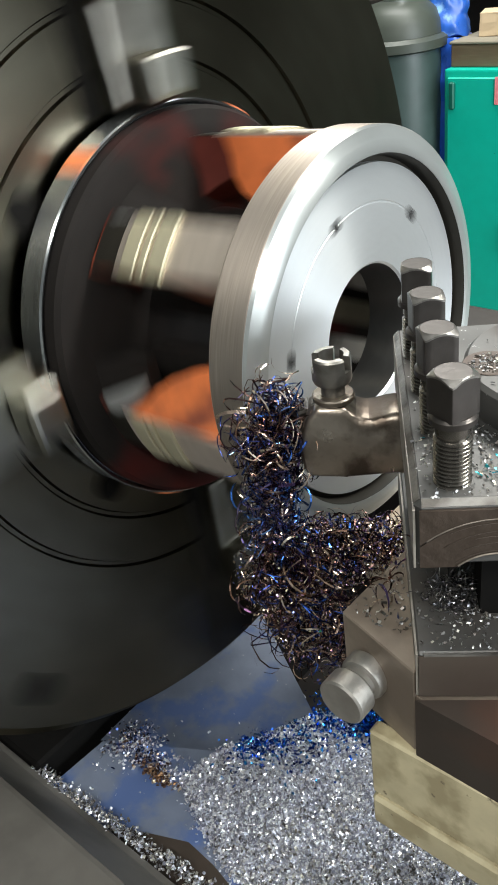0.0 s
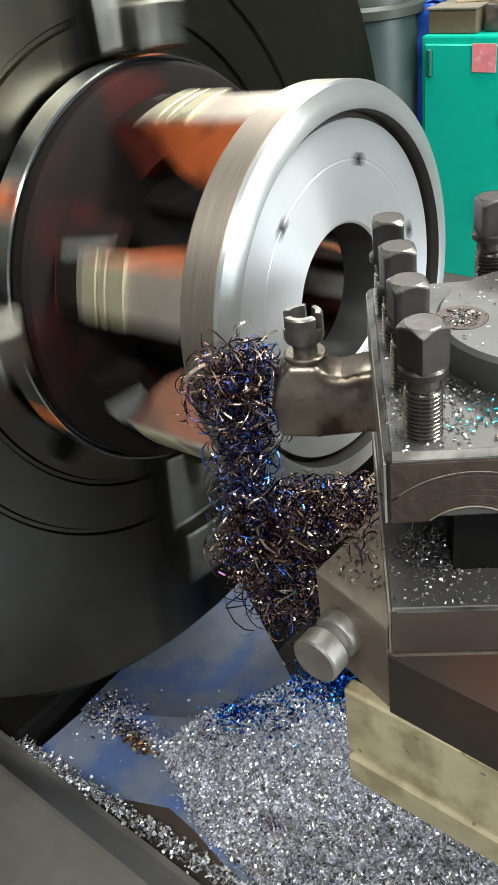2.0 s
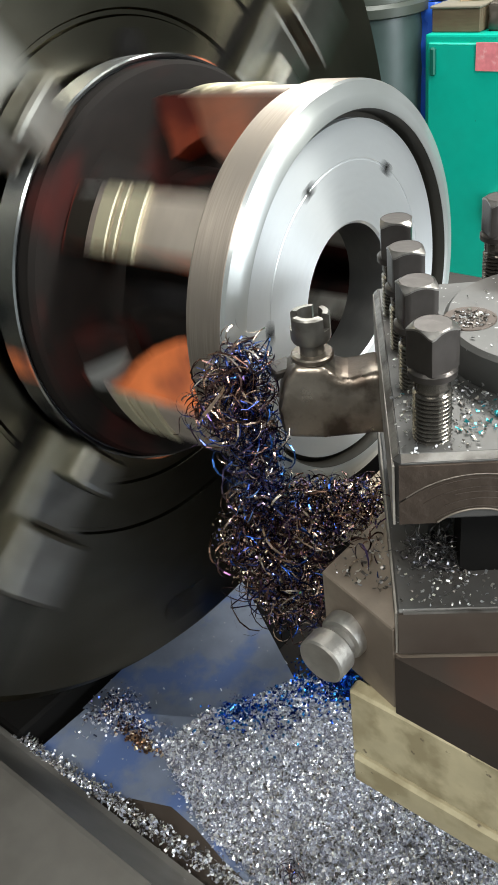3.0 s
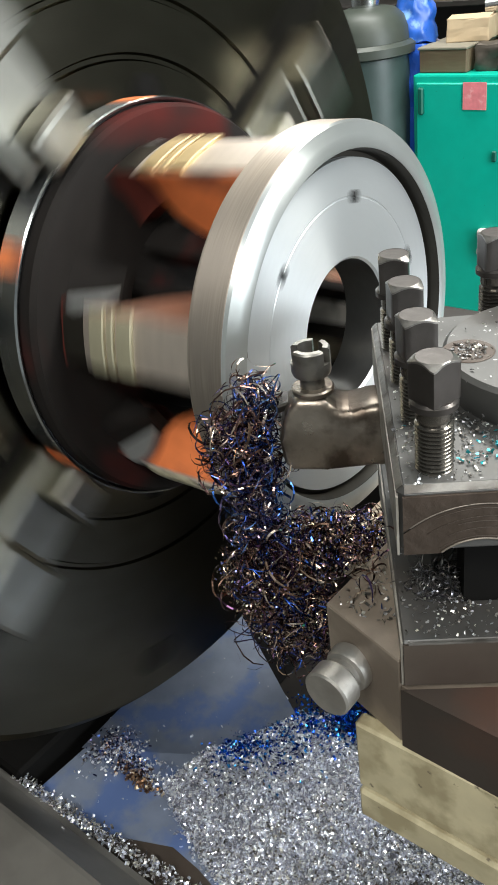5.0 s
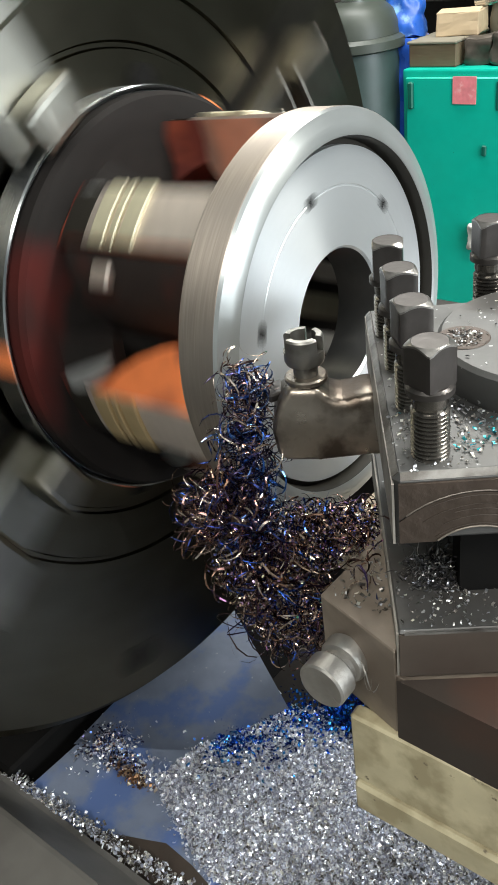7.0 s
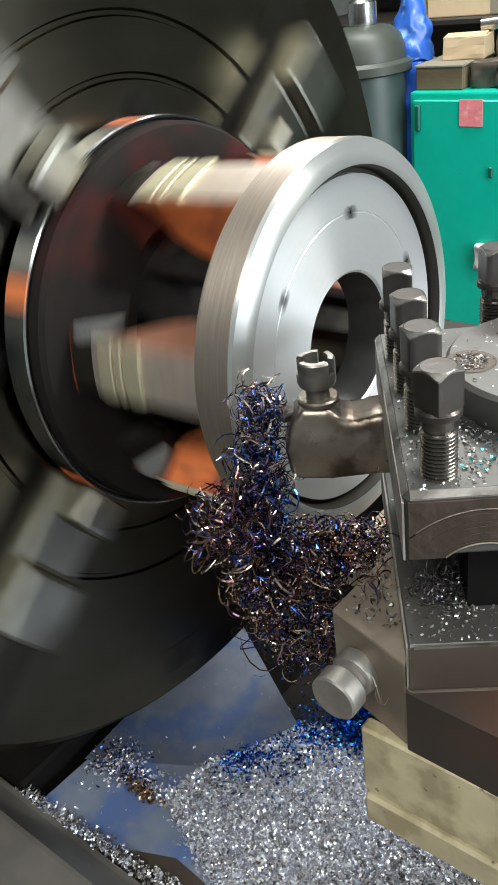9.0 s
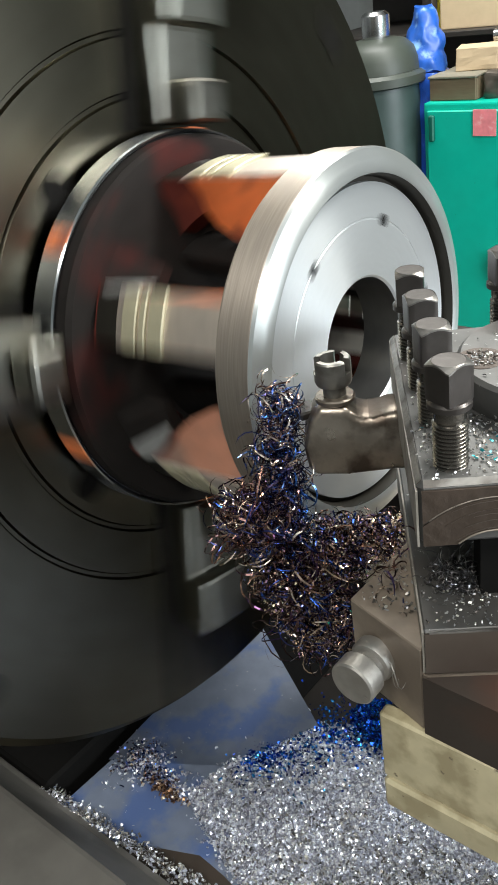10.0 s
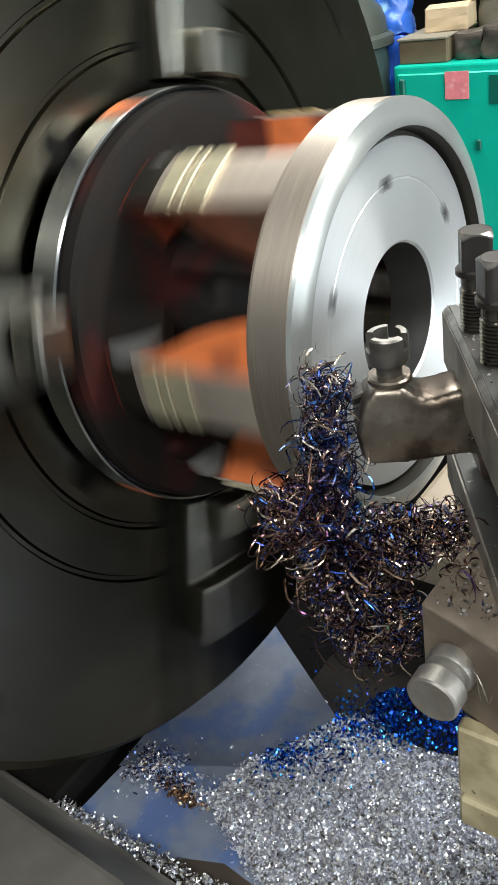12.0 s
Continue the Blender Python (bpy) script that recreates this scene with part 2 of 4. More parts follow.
BROWN_CHIPS = shades("brown_chips", [(0.30, 0.17, 0.09), (0.60, 0.42, 0.26), (0.12, 0.07, 0.05), (0.80, 0.68, 0.52), (0.20, 0.12, 0.08)], 0.35, 0.85)
TEAL_CHIPS = shades("teal_chips", [(0.05, 0.35, 0.45), (0.55, 0.5, 0.42), (0.05, 0.45, 0.5), (0.35, 0.3, 0.25)], 0.3)


# ---- mesh helpers ----
def part(name, bm, material, parent=None, label="", smooth=False):
    me = bpy.data.meshes.new(name)
    bmesh.ops.recalc_face_normals(bm, faces=bm.faces[:])
    bm.to_mesh(me)
    bm.free()
    me.materials.append(material)
    if smooth:
        me.shade_smooth()
        me.set_sharp_from_angle(angle=radians(32))
    ob = new(name, me)
    if parent:
        ob.parent = parent
    if label:
        ob["label"] = label
    return ob


def thing(name, label, category, m=None, group="", kind=""):
    ob = new(name)
    ob.empty_display_size = 0.02
    if m is not None:
        ob.matrix_world = m
    return tagged(ob, label, category, group, kind)


def prism(poly, z0, z1, bevel=0.0, segs=2):
    bm = bmesh.new()
    low = [bm.verts.new((x, y, z0)) for x, y in poly]
    top = [bm.verts.new((x, y, z1)) for x, y in poly]
    n = len(poly)
    bm.faces.new(low[::-1])
    bm.faces.new(top)
    for i in range(n):
        bm.faces.new((low[i], low[(i + 1) % n], top[(i + 1) % n], top[i]))
    bmesh.ops.recalc_face_normals(bm, faces=bm.faces[:])
    if bevel:
        bmesh.ops.bevel(bm, geom=bm.edges[:], offset=bevel, segments=segs, affect="EDGES", profile=0.6)
    return bm


def block(x0, x1, y0, y1, z0, z1, bevel=0.0, segs=2):
    return prism([(x0, y0), (x1, y0), (x1, y1), (x0, y1)], z0, z1, bevel, segs)


def turned(profile, segs=128, closed=True, a0=0.0, a1=360.0):
    """Revolve (x, r) round the x axis."""
    bm = bmesh.new()
    full = abs(a1 - a0) >= 360
    cols = []
    for i in range(segs if full else segs + 1):
        a = radians(a0 + (a1 - a0) * i / segs)
        cols.append([bm.verts.new((x, -r * math.cos(a), r * math.sin(a))) for x, r in profile])
    n = len(profile)
    for i in range(segs):
        c, d = cols[i], cols[(i + 1) % len(cols)]
        for k in range(n if closed else n - 1):
            bm.faces.new((c[k], c[(k + 1) % n], d[(k + 1) % n], d[k]))
    if not full and closed:
        bm.faces.new(cols[0])
        bm.faces.new(cols[-1][::-1])
    return bm


def upright(profile, segs=48):
    """Revolve (r, z) round the z axis; ends on the axis are capped."""
    bm = bmesh.new()
    cols = []
    for i in range(segs):
        a = 2 * math.pi * i / segs
        cols.append([bm.verts.new((r * math.cos(a), r * math.sin(a), z)) for r, z in profile])
    for i in range(segs):
        c, d = cols[i], cols[(i + 1) % segs]
        for k in range(len(profile) - 1):
            bm.faces.new((c[k], d[k], d[k + 1], c[k + 1]))
    bm.faces.new([c[0] for c in cols][::-1])
    bm.faces.new([c[-1] for c in cols])
    return bm


def tube(points, r, sides=8):
    bm = bmesh.new()
    pts = [Vector(p) for p in points]
    rings = []
    for i, p in enumerate(pts):
        t = (pts[min(i + 1, len(pts) - 1)] - pts[max(i - 1, 0)]).normalized()
        u = t.orthogonal().normalized()
        v = t.cross(u)
        rings.append([bm.verts.new(p + r * (math.cos(a) * u + math.sin(a) * v)) for a in [2 * math.pi * k / sides for k in range(sides)]])
    for a, b in zip(rings, rings[1:]):
        best = min(range(sides), key=lambda s: (a[0].co - b[s].co).length)
        for k in range(sides):
            bm.faces.new((a[k], a[(k + 1) % sides], b[(k + 1 + best) % sides], b[(k + best) % sides]))
    bm.faces.new(rings[0][::-1])
    bm.faces.new(rings[-1])
    return bm


def moved(bm, m):
    bmesh.ops.transform(bm, matrix=m, verts=bm.verts[:])
    return bm


# ---- the room ----
tagged(part("floor", block(-5, 4, -4, 5, -0.1, 0.0), CONCRETE), "oily grey concrete workshop floor", "floor", kind="structure")
tagged(part("ceiling", block(-5, 4, -4, 5, 3.0, 3.1), WALL), "dingy pale workshop ceiling", "ceiling", kind="structure")
tagged(part("wall_north", block(-5, 4, 5.0, 5.15, 0, 3), WALL), "dingy plastered workshop wall", "wall", kind="structure")
tagged(part("wall_south", block(-5, 4, -4.15, -4.0, 0, 3), WALL), "dingy plastered workshop wall", "wall", kind="structure")
tagged(part("wall_west", block(-5.15, -5, -4, 5, 0, 3), WALL), "dingy plastered workshop wall", "wall", kind="structure")
east = tagged(part("wall_east", block(4, 4.15, -4, 5, 0, 0.4), WALL), "dingy plastered workshop wall with an assumed window", "wall", kind="structure")
part("lintel", block(4, 4.15, -4, 5, 2.5, 3.0), WALL, east)
part("pier", block(4, 4.15, -4, -1.05, 0.4, 2.5), WALL, east)
part("pier", block(4, 4.15, 1.45, 5, 0.4, 2.5), WALL, east)
# Unseen window, added to go with that light.
window = tagged(part("window_1", block(4.06, 4.09, 0.17, 0.23, 0.4, 2.5, 0.004, 1), RAIL), "grey steel workshop window, unseen, added for light", "window", kind="structure")
for y0, y1 in ((-1.05, -1.0), (1.4, 1.45)):
    part("window_frame", block(4.05, 4.1, y0, y1, 0.4, 2.5, 0.004, 1), RAIL, window)
for lx, ly, lz, sx, sy, watts in LAMPS:
    fx = thing("ceiling_light", "white fluorescent lamp hung from the ceiling", "lamp", pose(lx, ly, lz), "ceiling lights")
    part("housing", block(-sx / 2 - 0.03, sx / 2 + 0.03, -sy / 2 - 0.03, sy / 2 + 0.03, 0.0, 0.05, 0.01), RAIL, fx)
    if lz < 2.9:
        for hx in (-sx / 3, sx / 3):
            part("hanger", tube([(hx, 0, 0.05), (hx, 0, 3.0 - lz)], 0.004, 6), RAIL_DARK, fx)

# ---- lathe: headstock, chuck ----
headstock = thing("headstock", "grey painted lathe headstock with its spindle nose", "lathe headstock")
part("casing", block(-1.3, -0.42, -0.27, 0.27, 0.72, 1.38, 0.03, 3), RAIL, headstock)
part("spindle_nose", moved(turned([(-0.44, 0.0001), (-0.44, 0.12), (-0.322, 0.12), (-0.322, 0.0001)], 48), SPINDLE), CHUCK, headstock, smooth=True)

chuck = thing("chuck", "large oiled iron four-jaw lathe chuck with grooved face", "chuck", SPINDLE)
prof = [(-0.2, 0.05), (-0.2, 0.181), (-0.203, 0.1825), (-0.203, 0.1855), (-0.2, 0.187), (-0.2, 0.224), (-0.203, 0.2255), (-0.203, 0.2285), (-0.2, 0.23),
        (-0.2, 0.368), (-0.21, 0.378), (-0.30, 0.378), (-0.32, 0.36), (-0.32, 0.05)]
part("body", turned(prof, 160), CHUCK, chuck, smooth=True)


def jaw(parent, angle):
    """A stepped jaw in its slot, gripping the ring from outside."""
    def turn(bm):
        return moved(bm, Matrix.Rotation(radians(-angle), 4, "X"))
    j = part("jaw", turn(moved(prism([(-0.1985, -0.282), (-0.156, -0.282), (-0.156, -0.228), (-0.172, -0.228), (-0.172, -0.1585), (-0.1985, -0.1585)], -0.029, 0.029, 0.004), Matrix.Identity(4))), JAW, parent)
    part("jaw_tip", turn(block(-0.1715, -0.146, -0.190, -0.1585, -0.019, 0.019, 0.006, 3)), JAW, j, "ground gripping tip")
    for s in (-1, 1):
        part("slot", turn(block(-0.21, -0.1985, -0.366, -0.155, s * 0.036 - 0.006, s * 0.036 + 0.006)), GAP_SHADE, j)
    part("adjusting_screw", turn(moved(turned([(-0.012, 0.0001), (-0.012, 0.02), (0.0, 0.02), (0.002, 0.018), (0.002, 0.0001)], 24), pose(-0.25, -0.377, 0, 0, 0, -90))), BRIGHT, j)
    return j


for k in range(4):
    jaw(chuck, 90 * k + 46)
for k in range(4):
    a = radians(90 * k + 91)
    for r in (0.16, 0.335):
        part("bolt_hole", moved(turned([(-0.204, 0.0001), (-0.204, 0.014), (-0.1985, 0.014), (-0.1985, 0.0001)], 20), pose(0, -r * math.cos(a), r * math.sin(a))), GAP_SHADE, chuck)

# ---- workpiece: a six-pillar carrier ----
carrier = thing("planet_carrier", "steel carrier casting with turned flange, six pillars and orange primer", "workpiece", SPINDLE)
face = [(-0.0334, 0.085), (-0.0334, 0.1325), (-0.0305, 0.1354), (-0.0045, 0.1357), (-0.0030, 0.1345), (-0.0008, 0.1274), (-0.0002, 0.1266), (0.0005, 0.1205), (0.0, 0.1188), (-0.0066, 0.1172),
        (-0.0120, 0.1170), (-0.0120, 0.1132), (-0.0070, 0.1130), (-0.0068, 0.0895), (-0.0072, 0.0890), (-0.0072, 0.0882), (-0.0068, 0.0877), (-0.0066, 0.0500), (-0.0082, 0.0484), (-0.040, 0.0484), (-0.040, 0.085)]
flange = part("flange", turned(face, 192), TURNED, carrier, "bright turned steel flange with recessed face", smooth=True)
part("rim", turned([(-0.0330, 0.1318), (-0.0338, 0.1330), (-0.0300, 0.13600), (-0.0055, 0.13600), (-0.0044, 0.1353)], 192, False), RIM, flange, "finely ridged brownish rim", smooth=True)
part("bevel", turned([(-0.0046, 0.13590), (-0.0026, 0.13465), (-0.0004, 0.1276), (0.0002, 0.1266), (0.0008, 0.1206), (0.0003, 0.1187)], 192, False), BEVEL, flange, "grey turned bevel", smooth=True)
# Dark skin over the recess wall, with its shade in the colour.
part("recess_shade", turned([(0.0001, 0.11860), (-0.0066, 0.11700), (-0.0119, 0.1168), (-0.0119, 0.1133)], 160, False), NEAR_BLACK, flange, smooth=True)
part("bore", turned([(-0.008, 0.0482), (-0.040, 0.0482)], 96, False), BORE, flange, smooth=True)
for k in range(6):
    a = radians(60 * k + 30)
    part("tapped_hole", moved(turned([(-0.012, 0.0001), (-0.012, 0.0035), (-0.0064, 0.0045), (-0.0064, 0.0001)], 16), pose(0, -0.0885 * math.cos(a), 0.0885 * math.sin(a))), GAP_SHADE, flange)
ring = part("rear_ring", turned([(-0.1925, 0.06), (-0.1925, 0.1538), (-0.1910, 0.1554), (-0.1695, 0.1559), (-0.1680, 0.1549), (-0.1685, 0.1537), (-0.1725, 0.1515), (-0.1725, 0.06)], 160), RING, carrier, "bright turned rear ring", smooth=True)
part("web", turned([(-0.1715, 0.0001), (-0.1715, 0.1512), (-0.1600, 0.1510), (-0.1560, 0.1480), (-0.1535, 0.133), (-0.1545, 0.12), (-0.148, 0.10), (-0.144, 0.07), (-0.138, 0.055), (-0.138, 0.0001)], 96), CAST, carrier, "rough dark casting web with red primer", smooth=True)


def loft(sections):
    """A pillar that widens inwards: (x, half width at its foot, foot radius); its outer width stays."""
    bm = bmesh.new()
    cols = [[bm.verts.new(c) for c in ((x, -0.129, -0.0190), (x, -0.129, 0.0190), (x, -0.5 * (0.129 + r), 0.5 * (0.0190 + h) - 0.002), (x, -r, h), (x, -r + 0.006, 0), (x, -r, -0.6 * h), (x, -0.5 * (0.129 + r), -0.5 * (0.0190 + 0.6 * h) + 0.002))] for x, h, r in sections]
    for c, d in zip(cols, cols[1:]):
        for i in range(7):
            bm.faces.new((c[i], c[(i + 1) % 7], d[(i + 1) % 7], d[i]))
    bm.faces.new(cols[0])
    bm.faces.new(cols[-1][::-1])
    return bm


for k in range(6):
    turn = Matrix.Rotation(radians(-60 * k), 4, "X")
    pil = part("pillar", moved(loft([(-0.122, 0.015, 0.102), (-0.112, 0.019, 0.092), (-0.095, 0.023, 0.083), (-0.070, 0.027, 0.075), (-0.050, 0.031, 0.068), (-0.0335, 0.037, 0.060)]), turn), DULL_PRIMER if k % 3 == 0 else PRIMER, carrier, "pillar in rubbed brown primer" if k % 3 == 0 else "orange primed pillar", smooth=True)
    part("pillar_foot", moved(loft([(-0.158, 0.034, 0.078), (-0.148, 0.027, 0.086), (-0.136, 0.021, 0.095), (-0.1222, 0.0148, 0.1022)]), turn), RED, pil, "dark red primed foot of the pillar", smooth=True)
    part("stub", turned([(-0.150, 0.1285), (-0.150, 0.1312), (-0.1290, 0.1318), (-0.1290, 0.1285)], 8, True, 60 * k - 8, 60 * k + 8), NEAR_BLACK, pil, "dark end of the land")
    part("land", turned([(-0.1285, 0.1285), (-0.1285, 0.1318), (-0.1275, 0.1322), (-0.028, 0.1333), (-0.027, 0.1285)], 8, True, 60 * k - 8, 60 * k + 8), LAND, pil, "turned steel land", smooth=True)
    pad = [(0.018 * math.cos(a), 0.022 * math.sin(a)) for a in [2 * math.pi * i / 24 for i in range(24)]]
    part("pad", moved(prism(pad, -0.0012, 0.0012, 0.0005, 1), turn @ pose(-0.140, -0.110, 0.0235, 15)), PAD, pil, "bare grey oval pad on the flank")
    # Added dark sector: shades the inner flank as seen through the bore.
    part("inner_shade", turned([(-0.156, 0.066), (-0.156, 0.080), (-0.036, 0.066), (-0.036, 0.053)], 6, True, 60 * k - 20, 60 * k + 21), CAST, pil, "dark sector shading the pillar's inner flank")
    # Paler than the casting: the light on this face is in its colour.
    part("inner_face", turned([(-0.150, 0.0646), (-0.150, 0.0658), (-0.042, 0.0536), (-0.042, 0.0524)], 4, True, 60 * k - 8.8, 60 * k + 8.8), INNER, pil, "pale grey inner face, its lit tone in the colour")
    tan = BRASSY if k == 4 else PALE_BAND
    for x0, w in ((-0.120, 0.014), (-0.103, 0.006), (-0.094, 0.014)):
        part("band", turned([(x0, 0.132), (x0, 0.1345), (x0 + 0.001, 0.1352), (x0 + w - 0.001, 0.1352), (x0 + w, 0.1345), (x0 + w, 0.132)], 8, True, 60 * k - 8.1, 60 * k + 8.1), tan, pil, "straw-coloured turned band", smooth=True)
    part("paint_patch", turned([(-0.190, 0.1552), (-0.190, 0.1564), (-0.1683, 0.1564), (-0.1683, 0.1552)], 4, True, 60 * k + 15, 60 * k + 21), PRIMER, carrier, "orange paint patch")
    part("gusset", turned([(-0.158, 0.096), (-0.158, 0.127), (-0.122, 0.105), (-0.122, 0.096)], 4, True, 60 * k + 8.8, 60 * k + 22), CAST, carrier)

# one pillar carries a sloping brown wall that half closes the window beside it
slope = [(291, 0.1265), (284, 0.119), (275, 0.106), (264, 0.088), (258, 0.076), (257, 0.070), (263, 0.081), (274, 0.099), (283, 0.112), (291, 0.119)]
bm = prism([(-r * math.cos(radians(a)), r * math.sin(radians(a))) for a, r in slope], -0.154, -0.036, 0.002, 1)
cover = part("side_wall", moved(bm, Matrix(((0, 0, 1, 0), (1, 0, 0, 0), (0, 1, 0, 0), (0, 0, 0, 1)))), CLOSED, carrier, "rough brown cast wall sloping into the window")
part("bright_lug", moved(block(-0.126, -0.108, -0.1235, -0.114, -0.006, 0.006, 0.002, 1), Matrix.Rotation(radians(-283), 4, "X")), LAND, cover, "small bright lug")

# ---- tool post ----
D, W = Vector((-0.566, 0.824, 0)), Vector((0.824, 0.566, 0))
CORNER = Vector((0.148, -0.197, 0))
SIDE = 0.1625
PM = Matrix(((W.x, D.x, 0, CORNER.x), (W.y, D.y, 0, CORNER.y), (0, 0, 1, 0), (0, 0, 0, 1)))  # local x along the front, y away, z up
post = thing("tool_post", "worn steel four-way lathe tool post", "tool post", PM)
part("top_plate", block(0, SIDE, 0, SIDE, 1.111, 1.145, 0.0030, 1), POST, post)
# Lighter strips on the chamfers: the edge highlight is put into their colour.
for m, length in ((pose(SIDE / 2, 0.0013, 1.1437, 45), SIDE / 2 - 0.003), (pose(0.0013, SIDE / 2, 1.1437, 0, -45, 0) @ pose(0, 0, 0, 0, 0, 90), SIDE / 2 - 0.003)):
    part("edge_highlight", moved(block(-length, length, -0.0017, 0.0017, -0.0002, 0.0004), m), EDGE, post, "bright chamfer, highlight in its colour")
XZ = Matrix(((1, 0, 0, 0), (0, 0, -1, 0), (0, 1, 0, 0), (0, 0, 0, 1)))


def arc(cx, cz, r, a0, a1, n=16):
    return [(cx + r * math.cos(radians(a0 + (a1 - a0) * i / n)), cz + r * math.sin(radians(a0 + (a1 - a0) * i / n))) for i in range(n + 1)]


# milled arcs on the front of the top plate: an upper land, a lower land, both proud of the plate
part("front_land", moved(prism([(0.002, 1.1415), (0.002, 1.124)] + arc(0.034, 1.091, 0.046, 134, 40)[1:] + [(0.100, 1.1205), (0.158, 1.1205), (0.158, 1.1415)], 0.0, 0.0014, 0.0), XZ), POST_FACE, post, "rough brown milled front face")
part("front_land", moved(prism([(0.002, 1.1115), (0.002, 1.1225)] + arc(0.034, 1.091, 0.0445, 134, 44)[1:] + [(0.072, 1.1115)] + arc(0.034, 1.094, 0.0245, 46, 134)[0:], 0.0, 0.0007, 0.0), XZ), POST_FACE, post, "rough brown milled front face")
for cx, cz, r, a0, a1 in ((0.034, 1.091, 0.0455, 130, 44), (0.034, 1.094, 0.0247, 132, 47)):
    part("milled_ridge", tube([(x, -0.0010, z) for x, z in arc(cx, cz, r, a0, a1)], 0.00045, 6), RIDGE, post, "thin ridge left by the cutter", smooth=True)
part("side_land", block(-0.0006, 0.0004, -0.0002, SIDE - 0.001, 1.1112, 1.1412), SIDE_FACE, post, "pale grey side of the top plate, light in its colour")
part("side_land", block(-0.0006, 0.0004, -0.0002, SIDE - 0.001, 1.0325, 1.0592), SIDE_FACE, post, "pale grey side of the lower plate, light in its colour")
for k in range(5):
    part("milled_ridge", tube([(x, -0.0008, z) for x, z in arc(0.034 + 0.0012 * (k % 2), 1.0915, 0.0285 + 0.0033 * k + 0.0009 * (k * k % 3), 128 - 11 * (k % 3), 46 + 9 * (k % 2))], 0.0002, 5), DARK_FACE, post, "thin ridge left by the cutter", smooth=True)
# Lighter strip that paints the thin highlight on the lower plate's edge.
part("edge_highlight", block(0.003, SIDE - 0.003, -0.0010, 0.0004, 1.0586, 1.0598), EDGE, post, "bright plate edge, highlight in its colour")
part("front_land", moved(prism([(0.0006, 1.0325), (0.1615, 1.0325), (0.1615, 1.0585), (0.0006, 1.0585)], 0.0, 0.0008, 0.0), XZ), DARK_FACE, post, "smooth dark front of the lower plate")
part("bottom_plate", block(0, SIDE, 0, SIDE, 1.032, 1.060, 0.0012, 1), POST, post)
# Added block and core, coloured black so that the slot stays dark.
part("slot_filler", block(0.031, 0.128, 0.0245, 0.0455, 1.0602, 1.1108), GAP_SHADE, post, "added black block filling the slot")
part("core", block(0.046, SIDE - 0.046, 0.046, SIDE - 0.046, 1.060, 1.111), GAP_SHADE, post)
part("cap", moved(upright([(0.0515, 1.145), (0.0525, 1.147), (0.0525, 1.161), (0.0505, 1.163), (0.0, 1.163)][:-1], 64), pose(SIDE / 2, SIDE / 2, 0)), POST, post, "round steel clamping cap", smooth=True)
# Flat dark disc in place of a recess, whose shade is its colour.
part("dimple", moved(upright([(0.0115, 1.1628), (0.0122, 1.1632), (0.0118, 1.1634), (0.0105, 1.1633)], 32), pose(0.040, 0.0805, 0)), DARK_FACE, post, "dark disc on the cap, recess shade in its colour")


def post_bolt(x, y, turn, lift=0.0):
    b = thing("clamping_bolt", "dark square-headed clamping bolt with bright thread", "bolt", PM @ pose(x, y, 1.145 + lift, 0, 0, turn), "tool post bolts")
    h, top, flat = 0.0075, 0.0505, 0.0071
    bm = bmesh.new()
    cols = []
    for i in range(48):
        a = 2 * math.pi * i / 48
        s = min(h / max(abs(math.cos(a)), abs(math.sin(a))), h * 1.34)
        u = Vector((math.cos(a), math.sin(a), 0))
        cols.append([bm.verts.new(u * s + Vector((0, 0, 0.0325))), bm.verts.new(u * s + Vector((0, 0, top - (s - flat) * 0.75))), bm.verts.new(u * flat + Vector((0, 0, top)))])
    for c, d in zip(cols, cols[1:] + cols[:1]):
        for k in range(2):
            bm.faces.new((c[k], d[k], d[k + 1], c[k + 1]))
    bm.faces.new([c[2] for c in cols])
    bm.faces.new([c[0] for c in cols][::-1])
    part("head", bm, BOLT, b, smooth=True)
    rim = bmesh.new()
    cols = []
    for i in range(48):
        a = 2 * math.pi * i / 48
        e = min(h / max(abs(math.cos(a)), abs(math.sin(a))), h * 1.34)
        u = Vector((math.cos(a), math.sin(a), 0))
        z = top - (e - flat) * 0.75
        cols.append([rim.verts.new(u * (e + 0.00012) + Vector((0, 0, z - 0.0007))), rim.verts.new(u * (e + 0.00012) + Vector((0, 0, z + 0.0001))), rim.verts.new(u * (flat + 0.0001) + Vector((0, 0, top + 0.0001)))])
    for c, d in zip(cols, cols[1:] + cols[:1]):
        for k in range(2):
            rim.faces.new((c[k], d[k], d[k + 1], c[k + 1]))
    part("chamfer", rim, CHAMFER, b, "bright plate edge, highlight in its colour of the head", smooth=True)
    part("collar", upright([(0.0085, 0.0285), (0.0097, 0.0292), (0.0097, 0.0318), (0.0085, 0.0328)], 32), BOLT, b, smooth=True)
    prof, z = [], -lift - 0.002
    while z < 0.0225:
        prof += [(0.0078, z), (0.0078, z + 0.0004), (0.0066, z + 0.0011)]
        z += 0.0019
    prof += [(0.0072, 0.0240), (0.0072, 0.0290)]
    part("thread", upright(prof, 32), THREAD, b, "bright worn thread")
    return b


for px, py, turn in ((0.0165, 0.0150, 38), (0.0140, 0.0545, 12), (0.0125, 0.0920, 8), (0.0108, 0.1290, -6), (0.0635, 0.1465, 10)):
    post_bolt(px, py, turn)

# ---- slides under the post ----
slide = thing("top_slide", "dark worn iron top slide under the tool post", "slide")
